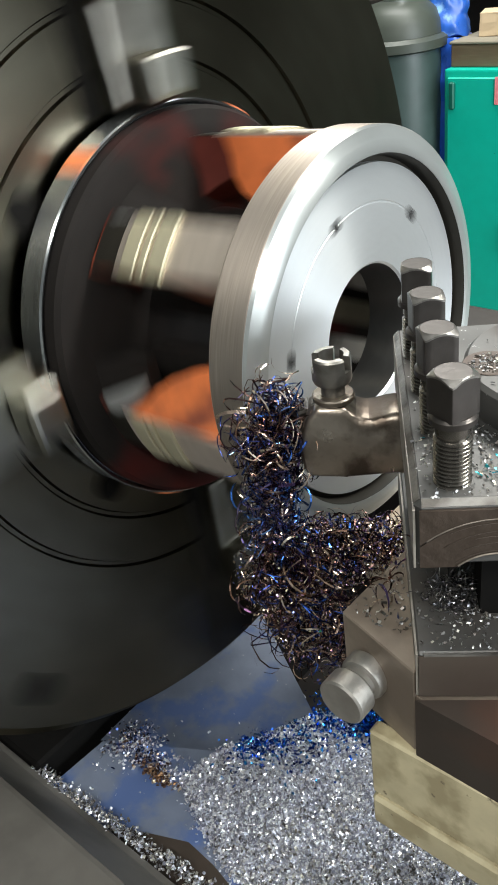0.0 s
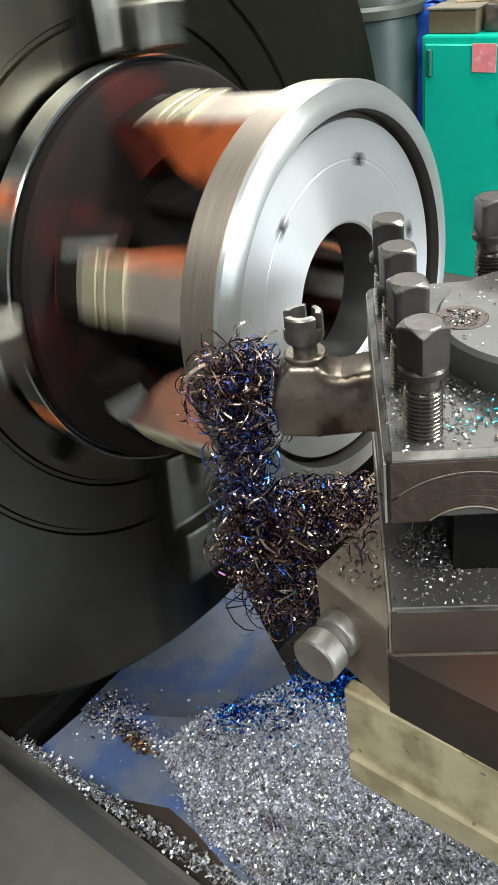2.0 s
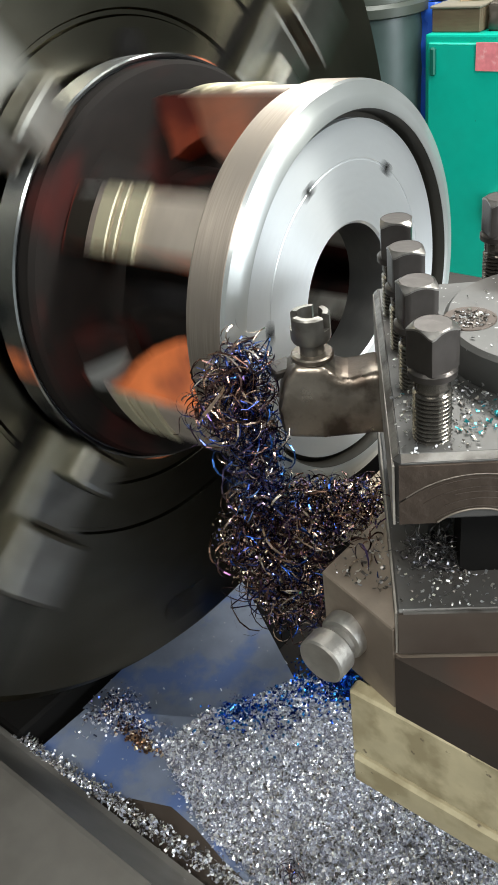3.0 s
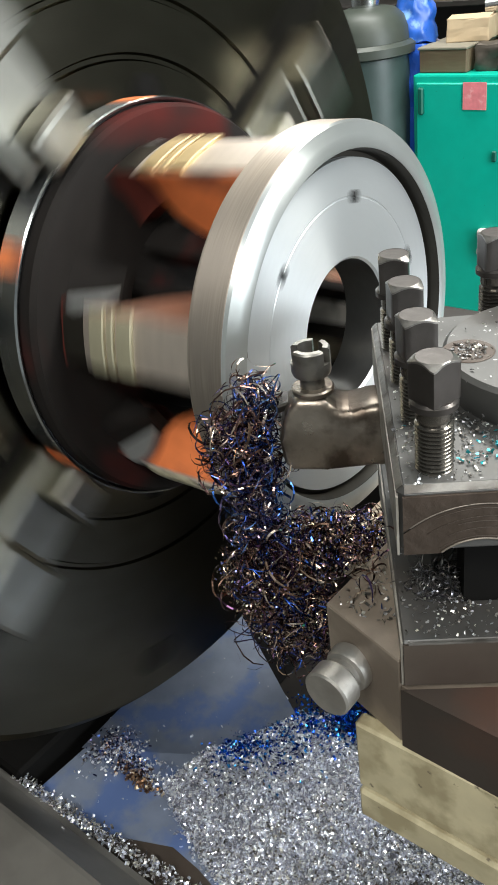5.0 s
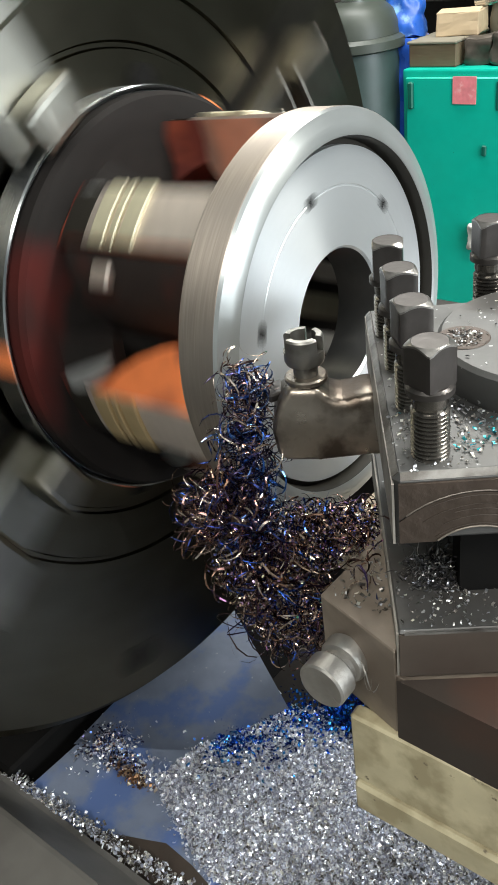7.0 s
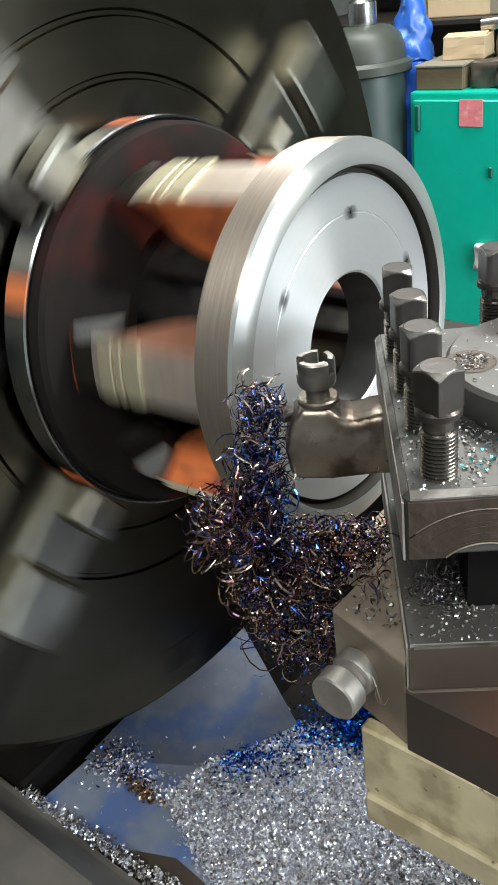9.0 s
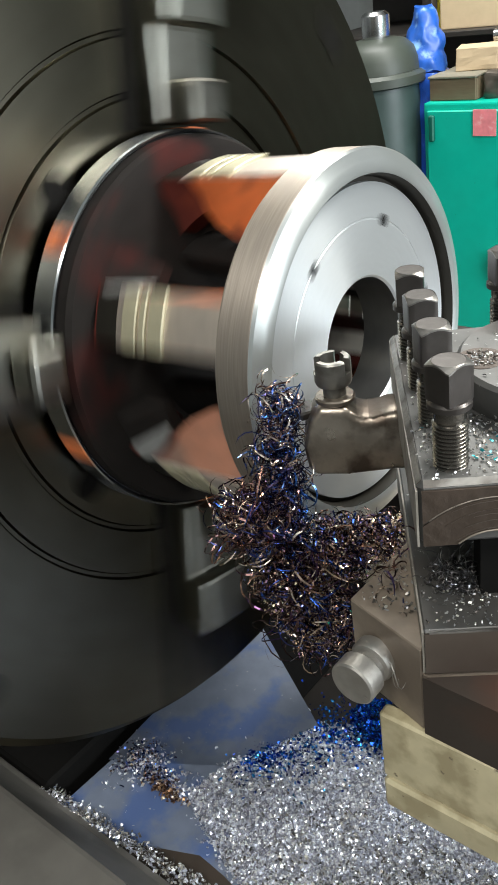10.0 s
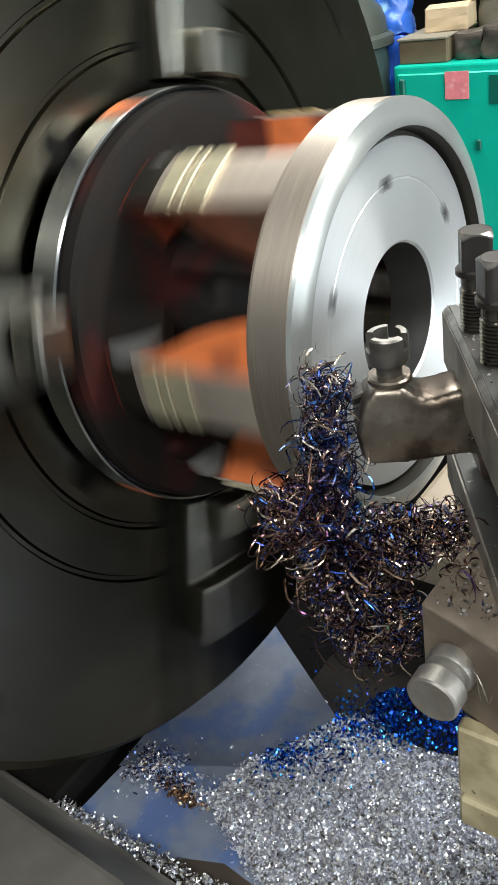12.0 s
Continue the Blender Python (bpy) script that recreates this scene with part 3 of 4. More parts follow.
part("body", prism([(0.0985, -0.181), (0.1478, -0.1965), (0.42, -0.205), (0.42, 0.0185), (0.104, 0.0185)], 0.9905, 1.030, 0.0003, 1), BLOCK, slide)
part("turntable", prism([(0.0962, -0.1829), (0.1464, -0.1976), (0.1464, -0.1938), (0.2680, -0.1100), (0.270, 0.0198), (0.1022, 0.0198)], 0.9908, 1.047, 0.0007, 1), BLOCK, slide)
# Dark skins that carry the shade below the post in their colour.
part("shaded_top", prism([(0.1482, -0.1992), (0.42, -0.2060), (0.42, 0.0), (0.2705, -0.1150)], 1.0303, 1.0309), SLIDE_SHADE, slide, "dark brown top of the slide, shade in its colour")
part("shaded_front", prism([(0.1478, -0.1986), (0.42, -0.2051), (0.42, -0.2060), (0.1478, -0.1992)], 0.9904, 1.0302), SLIDE_SHADE, slide, "dark brown front of the slide, shade in its colour")
pin = thing("locking_pin", "bright grooved steel pin in the slide", "pin", pose(0.1155, -0.189, 1.0215, 0, 0, 0))
pinm = Matrix.Rotation(radians(-91), 4, "Z")
part("shaft", moved(turned([(0.0, 0.0001), (0.0, 0.0125), (0.006, 0.0125), (0.008, 0.0115), (0.009, 0.0095), (0.012, 0.0095), (0.013, 0.0115), (0.0145, 0.0128), (0.0245, 0.0128), (0.0255, 0.0118), (0.0255, 0.0001)], 40), pinm), PIN, pin, smooth=True)
saddle = thing("cross_slide", "worn cream painted cross slide with stepped side", "slide")
part("body", block(0.122, 0.7, -0.190, 0.30, 0.935, 0.9900, 0.0015, 1), RAIL_DARK, saddle, "dark oily casting")
part("side_plate", block(0.120, 0.7, -0.200, -0.1905, 0.9400, 0.9902, 0.0015, 1), CREAM, saddle, "worn cream painted side")
part("foot", block(0.121, 0.7, -0.2025, -0.1905, 0.917, 0.9392, 0.002, 1), CREAM, saddle)

# ---- tool holder ----
tool = thing("tool_holder", "brown worn steel tool holder with clamp screw", "cutting tool", PM @ pose(0, 0.121, 0))
side = [(0.03, 1.066), (0.03, 1.1105), (0.004, 1.1105), (0.002, 1.1215), (-0.006, 1.1208), (-0.013, 1.1188), (-0.020, 1.1190), (-0.025, 1.1222), (-0.029, 1.1264), (-0.045, 1.1270), (-0.0525, 1.120), (-0.0545, 1.104), (-0.0530, 1.090), (-0.049, 1.0855), (-0.03, 1.0840), (0.0, 1.0855), (0.006, 1.084), (0.008, 1.066)]
bm = prism(side, -0.0165, 0.0165, 0.0045, 3)
for v in bm.verts:
    high = max(0.0, min(1.0, (v.co.y - 1.106) / 0.021))
    v.co.z *= 1 - 0.34 * high ** 1.3
    v.co.x += 0.0035 * high * max(0.0, min(1.0, (-0.040 - v.co.x) / 0.012))
part("shank", moved(bm, Matrix(((1, 0, 0, 0), (0, 0, 1, 0), (0, 1, 0, 0), (0, 0, 0, 1)))), TOOL, tool, smooth=True)
part("washer", moved(upright([(0.0105, 1.1262), (0.0115, 1.127), (0.0115, 1.129), (0.0105, 1.1298)], 32), pose(-0.0345, 0, 0)), TOOL, tool, smooth=True)
screw = part("clamp_screw", moved(upright([(0.0066, 1.129), (0.0066, 1.1355), (0.0100, 1.1372), (0.0107, 1.139), (0.0107, 1.1445)], 32), pose(-0.0345, 0, 0)), SCREW, tool, "slotted round clamp screw", smooth=True)
for a0, a1 in ((20, 100), (132, 200), (228, 330)):
    b2 = turned([(1.1440, 0.0062), (1.1440, 0.0107), (1.1515, 0.0107), (1.1525, 0.0098), (1.1525, 0.0070)], 8, True, a0, a1)
    part("castellation", moved(b2, pose(-0.0345, 0, 0) @ Matrix(((0, 1, 0, 0), (0, 0, 1, 0), (1, 0, 0, 0), (0, 0, 0, 1)))), SCREW, screw, smooth=True)
part("insert", moved(block(-0.007, 0.007, -0.007, 0.007, 0, 0.005, 0.001, 1), pose(-0.052, 0.004, 1.116, 0, 0, 30)), BOLT, tool, "small carbide insert")

# ---- bed, tray ----
bed = thing("lathe_bed", "grey painted lathe bed rail and walls, gap shade in colour", "lathe bed")
part("front_rail", block(-1.4, 1.2, -0.62, -0.240, 0.0, 0.66, 0.006, 2), RAIL, bed)
yz = Matrix(((0, 0, 1, 0), (1, 0, 0, 0), (0, 1, 0, 0), (0, 0, 0, 1)))
part("inner_wall", moved(prism([(-0.2395, 0.1), (-0.190, 0.1), (-0.190, 0.575), (-0.198, 0.580), (-0.2395, 0.648)], -1.4, 1.2), yz), RAIL, bed)
# Rear wall, floor and end darkened by colour for the shade of the gap.
part("rear_wall", block(-1.4, 1.2, 0.42, 0.60, 0.0, 0.84, 0.01, 2), RAIL_DARK, bed)
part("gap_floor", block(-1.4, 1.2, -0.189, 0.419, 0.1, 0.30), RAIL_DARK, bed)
part("gap_end", block(-0.60, -0.345, -0.1885, 0.4185, 0.301, 0.5845, 0.004, 1), GAP_SHADE, bed)
tray = thing("chip_tray", "bluish grey bent steel chip tray under the chuck", "tray")
part("lower_sheet", prism([(-0.330, -0.1895), (0.7, -0.1895), (0.7, 0.10), (-0.085, 0.10), (-0.20, -0.03), (-0.325, -0.10)], 0.556, 0.562, 0.001, 1), PAN, tray)
bm = bmesh.new()
q = [bm.verts.new(c) for c in ((-0.328, -0.115, 0.5625), (-0.20, -0.045, 0.5625), (-0.143, 0.053, 0.5685), (-0.325, 0.16, 0.581))]
bm.faces.new(q)
bmesh.ops.solidify(bm, geom=bm.faces[:], thickness=-0.004)
part("upper_sheet", bm, PAN, tray)
# Darker brown band along the tray's front edge.
edge_band = prism([(-0.241, -0.1845), (-0.195, -0.163), (-0.155, -0.146), (-0.118, -0.149), (-0.075, -0.158), (0.05, -0.172), (0.05, -0.1885), (-0.20, -0.1885)], 0.5622, 0.5632, 0.0004, 1)
part("brown_strip", edge_band, DARK_FACE, tray, "brown strip along the tray's edge")
part("ledge", prism([(-0.42, -0.02), (-0.334, -0.02), (-0.334, 0.165), (-0.352, 0.27), (-0.42, 0.27)], 0.5850, 0.597, 0.003, 1), RAIL, tray, "grey painted ledge")
part("lip", tube([(-0.3335, -0.02, 0.597), (-0.3335, 0.06, 0.598), (-0.3335, 0.16, 0.598), (-0.35, 0.262, 0.598)], 0.0025, 8), BRIGHT, tray, "bright plate edge, highlight in its colour of the ledge", smooth=True)

# ---- background ----
cab = thing("steel_cabinet", "green enamelled steel workshop cabinet with faded label", "cabinet")
part("body", block(-1.0, 0.35, 1.905, 2.40, 0.02, 0.905, 0.006, 2), GREEN, cab)
door = part("door", block(-0.985, -0.34, 1.893, 1.9045, 0.05, 0.885, 0.003, 1), GREEN, cab)
part("handle", block(-0.972, -0.955, 1.877, 1.893, 0.80, 0.875, 0.004, 1), GREEN_DARK, door, "dark recessed pull handle")
part("door", block(-0.33, 0.335, 1.893, 1.9045, 0.05, 0.885, 0.003, 1), GREEN, cab)
part("label", block(-0.835, -0.765, 1.890, 1.8928, 0.815, 0.888), PINK, door, "faded red and white paper label")


part("vent_slot", block(-0.705, -0.675, 1.890, 1.8928, 0.80, 0.875), GREEN_DARK, door, "dark louvre slot")
part("lock", block(-0.742, -0.728, 1.884, 1.8928, 0.675, 0.705, 0.003, 1), GREEN_DARK, door)


def lumpy(bm, amount, scale, seed=0.0):
    for v in bm.verts:
        n = noise.noise_vector(v.co * scale + Vector((seed, seed, seed)))
        v.co += n * amount
    return bm


def dense_box(x0, x1, y0, y1, z0, z1, cuts=5, bevel=0.0):
    bm = block(x0, x1, y0, y1, z0, z1)
    if bevel:
        bmesh.ops.bevel(bm, geom=bm.edges[:], offset=bevel, segments=2, affect="EDGES", profile=0.5)
    bmesh.ops.subdivide_edges(bm, edges=bm.edges[:], cuts=cuts, use_grid_fill=True)
    return bm


packet = thing("small_carton", "small crushed beige carton on the wooden box", "box", pose(-0.885, 2.05, 0.9745, 0, 0, 9))
part("box", lumpy(dense_box(-0.062, 0.062, -0.05, 0.05, 0.0, 0.062, 4, 0.003), 0.003, 30, 2.0), CARTON, packet)
part("flap", moved(block(-0.06, 0.06, -0.05, 0.0, 0.0, 0.002), pose(0, 0, 0.0655, 8)), CARTON, packet)
crate = thing("wooden_box", "old brown wooden box on the green cabinet", "box")
part("front_board", block(-0.992, -0.845, 1.93, 1.942, 0.906, 0.966, 0.002, 1), WOOD, crate)
part("back_board", block(-0.992, -0.845, 2.128, 2.14, 0.906, 0.966, 0.002, 1), WOOD, crate)
part("side_board", block(-0.992, -0.980, 1.9425, 2.1275, 0.906, 0.966, 0.002, 1), WOOD, crate)
part("side_board", block(-0.857, -0.845, 1.9425, 2.1275, 0.906, 0.966, 0.002, 1), WOOD, crate)
part("lid", block(-0.996, -0.842, 1.925, 2.145, 0.9665, 0.974, 0.002, 1), PALE, crate, "pale board lid")
for i, (x, y, z, a, b, c, m, lab) in enumerate((
        (-0.79, 2.00, 0.942, 0.045, 0.05, 0.036, SCRAP, "dark greasy iron part on the cabinet"),
        (-0.70, 1.99, 0.948, 0.05, 0.05, 0.042, SCRAP, "dark greasy iron part on the cabinet"),
        (-0.60, 2.02, 0.956, 0.06, 0.05, 0.050, SCRAP, "dark greasy iron part on the cabinet"),
        (-0.76, 2.15, 0.975, 0.06, 0.05, 0.07, PALE, "dusty pale cloth bundle on the cabinet"),
        (-0.68, 2.13, 1.02, 0.05, 0.05, 0.03, SCRAP, "dark iron bracket on the scrap heap"))):
    bm = dense_box(x - a, x + a, y - b, y + b, z - c, z + c, 4, 0.012)
    tagged(part("cloth" if m is PALE else "iron_part", lumpy(bm, 0.012, 22, i * 7.3), m, smooth=True), lab, "bundle" if m is PALE else "scrap part")
bar = tagged(part("steel_bar", moved(turned([(-0.1, 0.0001), (-0.1, 0.018), (0.1, 0.018), (0.1, 0.0001)], 24), pose(-0.76, 2.10, 1.062, 0, -4, 12)), SHINY, smooth=True), "bright steel bar lying on the scrap heap", "steel bar")

rack = thing("storage_rack", "dark steel storage rack behind the cabinet", "rack")
for x in (-1.75, -1.28, 0.4):
    part("post", block(x - 0.02, x + 0.02, 2.46, 2.50, 0, 1.9, 0.003, 1), RAIL_DARK, rack)
for z in (0.4, 1.035, 1.62):
    part("shelf", block(-1.8, 0.45, 2.45, 2.95, z - 0.02, z, 0.003, 1), RAIL_DARK, rack)
part("back_panel", block(-1.8, 0.45, 2.952, 2.96, 0.05, 1.9), RAIL_DARK, rack)
carton = thing("cardboard_box", "plain tan cardboard box on the rack", "box")
part("box", block(-1.252, -0.74, 2.5, 2.85, 1.0355, 1.36, 0.004, 2), CARTON, carton)
part("tape", block(-1.02, -0.97, 2.498, 2.4995, 1.04, 1.355), PALE, carton, "paper tape")
bottle = thing("yellow_bottle", "yellow plastic bottle standing on the rack", "bottle", pose(-1.285, 2.56, 1.0355))
part("body", upright([(0.028, 0.0), (0.03, 0.01), (0.03, 0.15), (0.012, 0.19), (0.012, 0.2)], 24), YELLOW, bottle, smooth=True)
part("cap", upright([(0.014, 0.2), (0.014, 0.225), (0.010, 0.228)], 24), RAG, bottle)
tank = thing("gas_tank", "grey-green domed steel tank with a rim", "tank", pose(-1.165, 1.93, 0))
part("body", upright([(0.125, 0.0), (0.128, 0.02), (0.128, 0.93), (0.124, 0.955)], 48), TEAL, tank, smooth=True)
part("rim", upright([(0.13, 0.956), (0.145, 0.962), (0.145, 0.985), (0.132, 0.995)], 48), GREY_GREEN, tank, smooth=True)
part("dome", upright([(0.128, 0.9955), (0.124, 1.03), (0.11, 1.06), (0.085, 1.08), (0.05, 1.088)], 48), GREY_GREEN, tank, smooth=True)
part("valve", upright([(0.04, 1.0885), (0.042, 1.10), (0.042, 1.15), (0.03, 1.16)], 32), SHINY, tank, "bright steel valve body", smooth=True)
bag = thing("blue_bag", "tall crumpled blue plastic bag standing beside the cabinet", "bag", pose(-1.058, 2.03, 0))
prof = [(0.070, 0.0), (0.082, 0.05), (0.084, 0.4), (0.080, 0.75), (0.074, 0.93), (0.066, 0.985)]
bm = upright([(r, z) for (r0, z0), (r1, z1) in zip(prof, prof[1:]) for r, z in [(r0 + (r1 - r0) * k / 6, z0 + (z1 - z0) * k / 6) for k in range(6)]], 40)
part("sack", lumpy(bm, 0.010, 16), BLUE_BAG, bag, smooth=True)
prof = [(0.067, 0.980), (0.064, 1.02), (0.056, 1.06), (0.046, 1.10), (0.034, 1.135), (0.022, 1.155)]
bm = upright([(r, z) for (r0, z0), (r1, z1) in zip(prof, prof[1:]) for r, z in [(r0 + (r1 - r0) * k / 5, z0 + (z1 - z0) * k / 5) for k in range(5)]], 48)
part("gathered_top", lumpy(lumpy(bm, 0.010, 26, 3.0), 0.003, 60, 5.0), BAG_TOP, bag, "pale creased top of the bag", smooth=True)
rag = tagged(part("white_rag", lumpy(dense_box(-0.775, -0.735, 1.868, 1.8925, 0.40, 0.475, 4, 0.006), 0.008, 50), RAG, smooth=True), "small white rag stuck on the cabinet door", "rag")

# rear of the carriage and its coolant hoses
tagged(part("carriage_wing", block(-0.05, 0.119, 0.03, 0.40, 0.84, 0.875, 0.006, 2), BROWN), "brown oily carriage wing behind the slide", "carriage")
hose = thing("coolant_hose", "black rubber hose behind the tool post", "hose")
part("tube", tube([(0.02, 0.08, 0.884), (0.03, 0.03, 0.90), (0.055, -0.01, 0.925), (0.085, -0.02, 0.955), (0.101, 0.021, 0.97), (0.11, 0.08, 0.96)], 0.008, 12), HOSE, hose, smooth=True)
hose = thing("coolant_hose", "black rubber hose behind the tool post", "hose")
part("tube", tube([(0.05, 0.12, 0.884), (0.055, 0.06, 0.90), (0.07, 0.03, 0.93), (0.09, 0.03, 0.955), (0.10, 0.06, 0.96)], 0.006, 12), HOSE, hose, smooth=True)

# ---- chips ----
rng = np.random.default_rng(7)


def stuff(name, verts, faces, material, label, category="metal chips"):
    me = bpy.data.meshes.new(name)
    me.from_pydata([tuple(v) for v in verts], [], faces)
    me.materials.append(material)
    return tagged(new(name, me), label, category, kind="stuff")


def frames_of(n):
    """n random turns."""
    q = rng.normal(size=(n, 4))
    q /= np.linalg.norm(q, axis=1)[:, None]
    w, x, y, z = q.T
    return np.stack([1 - 2 * (y * y + z * z), 2 * (x * y - z * w), 2 * (x * z + y * w), 2 * (x * y + z * w), 1 - 2 * (x * x + z * z), 2 * (y * z - x * w),
                     2 * (x * z - y * w), 2 * (y * z + x * w), 1 - 2 * (x * x + y * y)], 1).reshape(n, 3, 3)


def curls(lobes, radius=(0.0022, 0.0068), turns=(0.3, 1.4), width=(0.00022, 0.00056)):
    """Ribbons of swarf, each wound into a loose helix, scattered in ellipsoids."""
    verts, faces = [], []
    for centre, radii, count in lobes:
        mats = frames_of(count)
        for m in mats:
            d = rng.normal(size=3)
            d *= rng.random() ** 0.45 / np.linalg.norm(d)
            at = np.array(centre) + d * np.array(radii)
            r, k, w = rng.uniform(*radius), rng.uniform(*turns), rng.uniform(*width)
            pitch, grow = rng.uniform(-0.003, 0.006), rng.uniform(0.6, 1.5)
            n = max(5, int(13 * k))
            a = np.linspace(0, 2 * np.pi * k, n + 1)
            rr = r * (1 + (grow - 1) * np.linspace(0, 1, n + 1))
            path = np.stack([rr * np.cos(a) - r, rr * np.sin(a), pitch * a / 2], 1)
            up = np.stack([0.45 * np.cos(a), 0.45 * np.sin(a), np.ones(n + 1)], 1) * w
            taper = np.minimum(1, np.minimum(np.arange(n + 1) + 0.35, np.arange(n, -1, -1) + 0.35) / 2)[:, None]
            base = len(verts)
            verts += list(at + (path - up * taper) @ m.T) + list(at + (path + up * taper) @ m.T)
            faces += [(base + i, base + i + 1, base + n + 2 + i, base + n + 1 + i) for i in range(n)]
    return verts, faces


def flakes(places, size=(0.0012, 0.0032), flat=0.0):
    """Small bent flakes at the given places."""
    verts, faces = [], []
    for at, m in zip(places, frames_of(len(places))):
        l, w, b = rng.uniform(*size), rng.uniform(*size) * 0.6, rng.uniform(0.2, 0.7)
        q = np.array([(-l, -w, -b * l), (0, -w, 0), (l, -w, -b * l), (-l, w, -b * l), (0, w, 0), (l, w, -b * l)])
        base = len(verts)
        q = q @ m.T
        if flat:
            q[:, 2] *= 1 - flat
        q[:, 2] -= q[:, 2].min() * (0.75 if flat else 0.2)
        verts += list(at + q)
        faces += [(base, base + 1, base + 4, base + 3), (base + 1, base + 2, base + 5, base + 4)]
    return verts, faces


def inside(poly, x, y):
    hit = np.zeros(len(x), bool)
    for (x0, y0), (x1, y1) in zip(poly, poly[1:] + poly[:1]):
        hit ^= ((y0 > y) != (y1 > y)) & (x < (x1 - x0) * (y - y0) / (y1 - y0 + 1e-12) + x0)
    return hit


def edge_distance(poly, x, y):
    best = np.full(len(x), 9.0)
    for (x0, y0), (x1, y1) in zip(poly, poly[1:] + poly[:1]):
        d = np.array([x1 - x0, y1 - y0])
        t = np.clip(((x - x0) * d[0] + (y - y0) * d[1]) / (d @ d), 0, 1)
        best = np.minimum(best, np.hypot(x - x0 - t * d[0], y - y0 - t * d[1]))
    return best


HEAP = [(-0.215, -0.100), (-0.165, -0.125), (-0.105, -0.147), (0.0, -0.160), (0.30, -0.165), (0.30, 0.095), (-0.085, 0.093), (-0.150, 0.055), (-0.185, -0.010), (-0.205, -0.040)]


def heap_height(x, y):
    e = edge_distance(HEAP, x, y)
    bumps = np.array([noise.noise(Vector((a * 18, b * 18, 2.0))) for a, b in zip(x, y)])
    return 0.5625 + np.minimum(0.030, e * 0.36) * (1 + 0.35 * bumps)


gx, gy = np.meshgrid(np.linspace(-0.225, 0.31, 60), np.linspace(-0.17, 0.10, 36))
gx, gy = gx.ravel(), gy.ravel()
ins = inside(HEAP, gx, gy)
gz = np.where(ins, heap_height(gx, gy) - 0.0015, 0.5560)
cells = [(j * 60 + i, j * 60 + i + 1, j * 60 + i + 61, j * 60 + i + 60) for j in range(35) for i in range(59)]
cells = [c for c in cells if any(ins[k] for k in c)]
stuff("chip_heap_core", np.stack([gx, gy, gz], 1), cells, PACKED, "packed bottom of the chip heap in the tray")
n = 52000
hx, hy = rng.uniform(-0.22, 0.30, n), rng.uniform(-0.165, 0.095, n)
loose = rng.normal(size=(2, n)) * 0.006
keep = inside(HEAP, hx, hy)
hx, hy = (hx + loose[0] * (rng.random(n) < 0.3))[keep], (hy + loose[1] * (rng.random(n) < 0.3))[keep]
hz = np.where(inside(HEAP, hx, hy), heap_height(hx, hy), 0.5625)
stuff("silver_chip_heap", *flakes(np.stack([hx, hy, hz], 1), (0.0008, 0.0026)), SILVER_CHIPS, "glittering heap of small silver steel chips in the tray")

# Larger bright flakes added to make the heap's glints.
n = 1700
gx, gy = rng.uniform(-0.22, 0.30, n), rng.uniform(-0.165, 0.095, n)
keep = inside(HEAP, gx, gy)
gx, gy = gx[keep], gy[keep]
stuff("bright_chips", *flakes(np.stack([gx, gy, heap_height(gx, gy) + 0.001], 1), (0.0012, 0.0026)), SHINY, "larger mirror-bright chips on top of the heap")
# Dull chips, thicker towards the slide, put its shade on the heap by colour.
n = 6000
dx, dy = rng.uniform(-0.16, 0.28, n), rng.uniform(-0.165, -0.02, n)
keep = inside(HEAP, dx, dy) & (rng.random(n) < np.clip((dx - dy * 1.2 + 0.02) / 0.2, 0.04, 1))
dx, dy = dx[keep], dy[keep]
stuff("dull_chips", *flakes(np.stack([dx, dy, heap_height(dx, dy) + 0.0012], 1), (0.0009, 0.0026)), DULL_CHIPS, "dull brown and grey chips strewn over the heap")


def scatter(n, *spots):
    out = []
    for x, y, z, sx, sy, share in spots:
        c = int(n * share)
        out.append(np.stack([x + rng.normal(size=c) * sx, y + rng.normal(size=c) * sy, np.full(c, z)], 1))
    return np.concatenate(out)


blue = scatter(1500, (-0.165, -0.02, 0, 0.014, 0.014, 0.2), (-0.105, 0.065, 0, 0.026, 0.022, 0.4), (-0.135, 0.01, 0, 0.035, 0.035, 0.3))
blue[:, 2] = np.where(inside(HEAP, blue[:, 0], blue[:, 1]), heap_height(blue[:, 0], blue[:, 1]) + 0.002, 0.564)
stuff("blue_chips", *flakes(blue, (0.0010, 0.0028)), BLUE_CHIPS, "heat-blued steel chips lying on the heap")
ang, rad = rng.uniform(0, 2 * np.pi, 1700), 0.062 * np.sqrt(rng.random(1700))
drop = np.stack([-0.048 + rad * np.cos(ang), 0.080 + 0.5 * rad * np.sin(ang), 0.588 + 0.048 * (1 - rad / 0.062) + rng.normal(size=1700) * 0.002], 1)
cone = upright([(0.050, 0.570), (0.046, 0.592), (0.026, 0.609), (0.004, 0.628)], 24)
moved(cone, Matrix.Translation((-0.048, 0.080, 0)) @ Matrix.Diagonal((1, 0.5, 1, 1)))
tagged(part("blue_heap_core", cone, NEAR_BLACK), "dark core of the blue chip pile", "metal chips", kind="stuff")
stuff("blue_chips", *flakes(drop, (0.0012, 0.0036)), BLUE_CHIPS, "heat-blued steel chips piled against the slide")
n = 1900
sx = rng.uniform(-0.36, 0.05, n)
line = np.stack([sx, -0.188 + rng.normal(size=n) * 0.0048 + 0.05 * (sx + 0.35), np.full(n, 0.575)], 1)
stuff("chip_line", *flakes(line[:700], (0.0010, 0.0028)), SILVER_CHIPS, "line of silver chips along the bed wall")
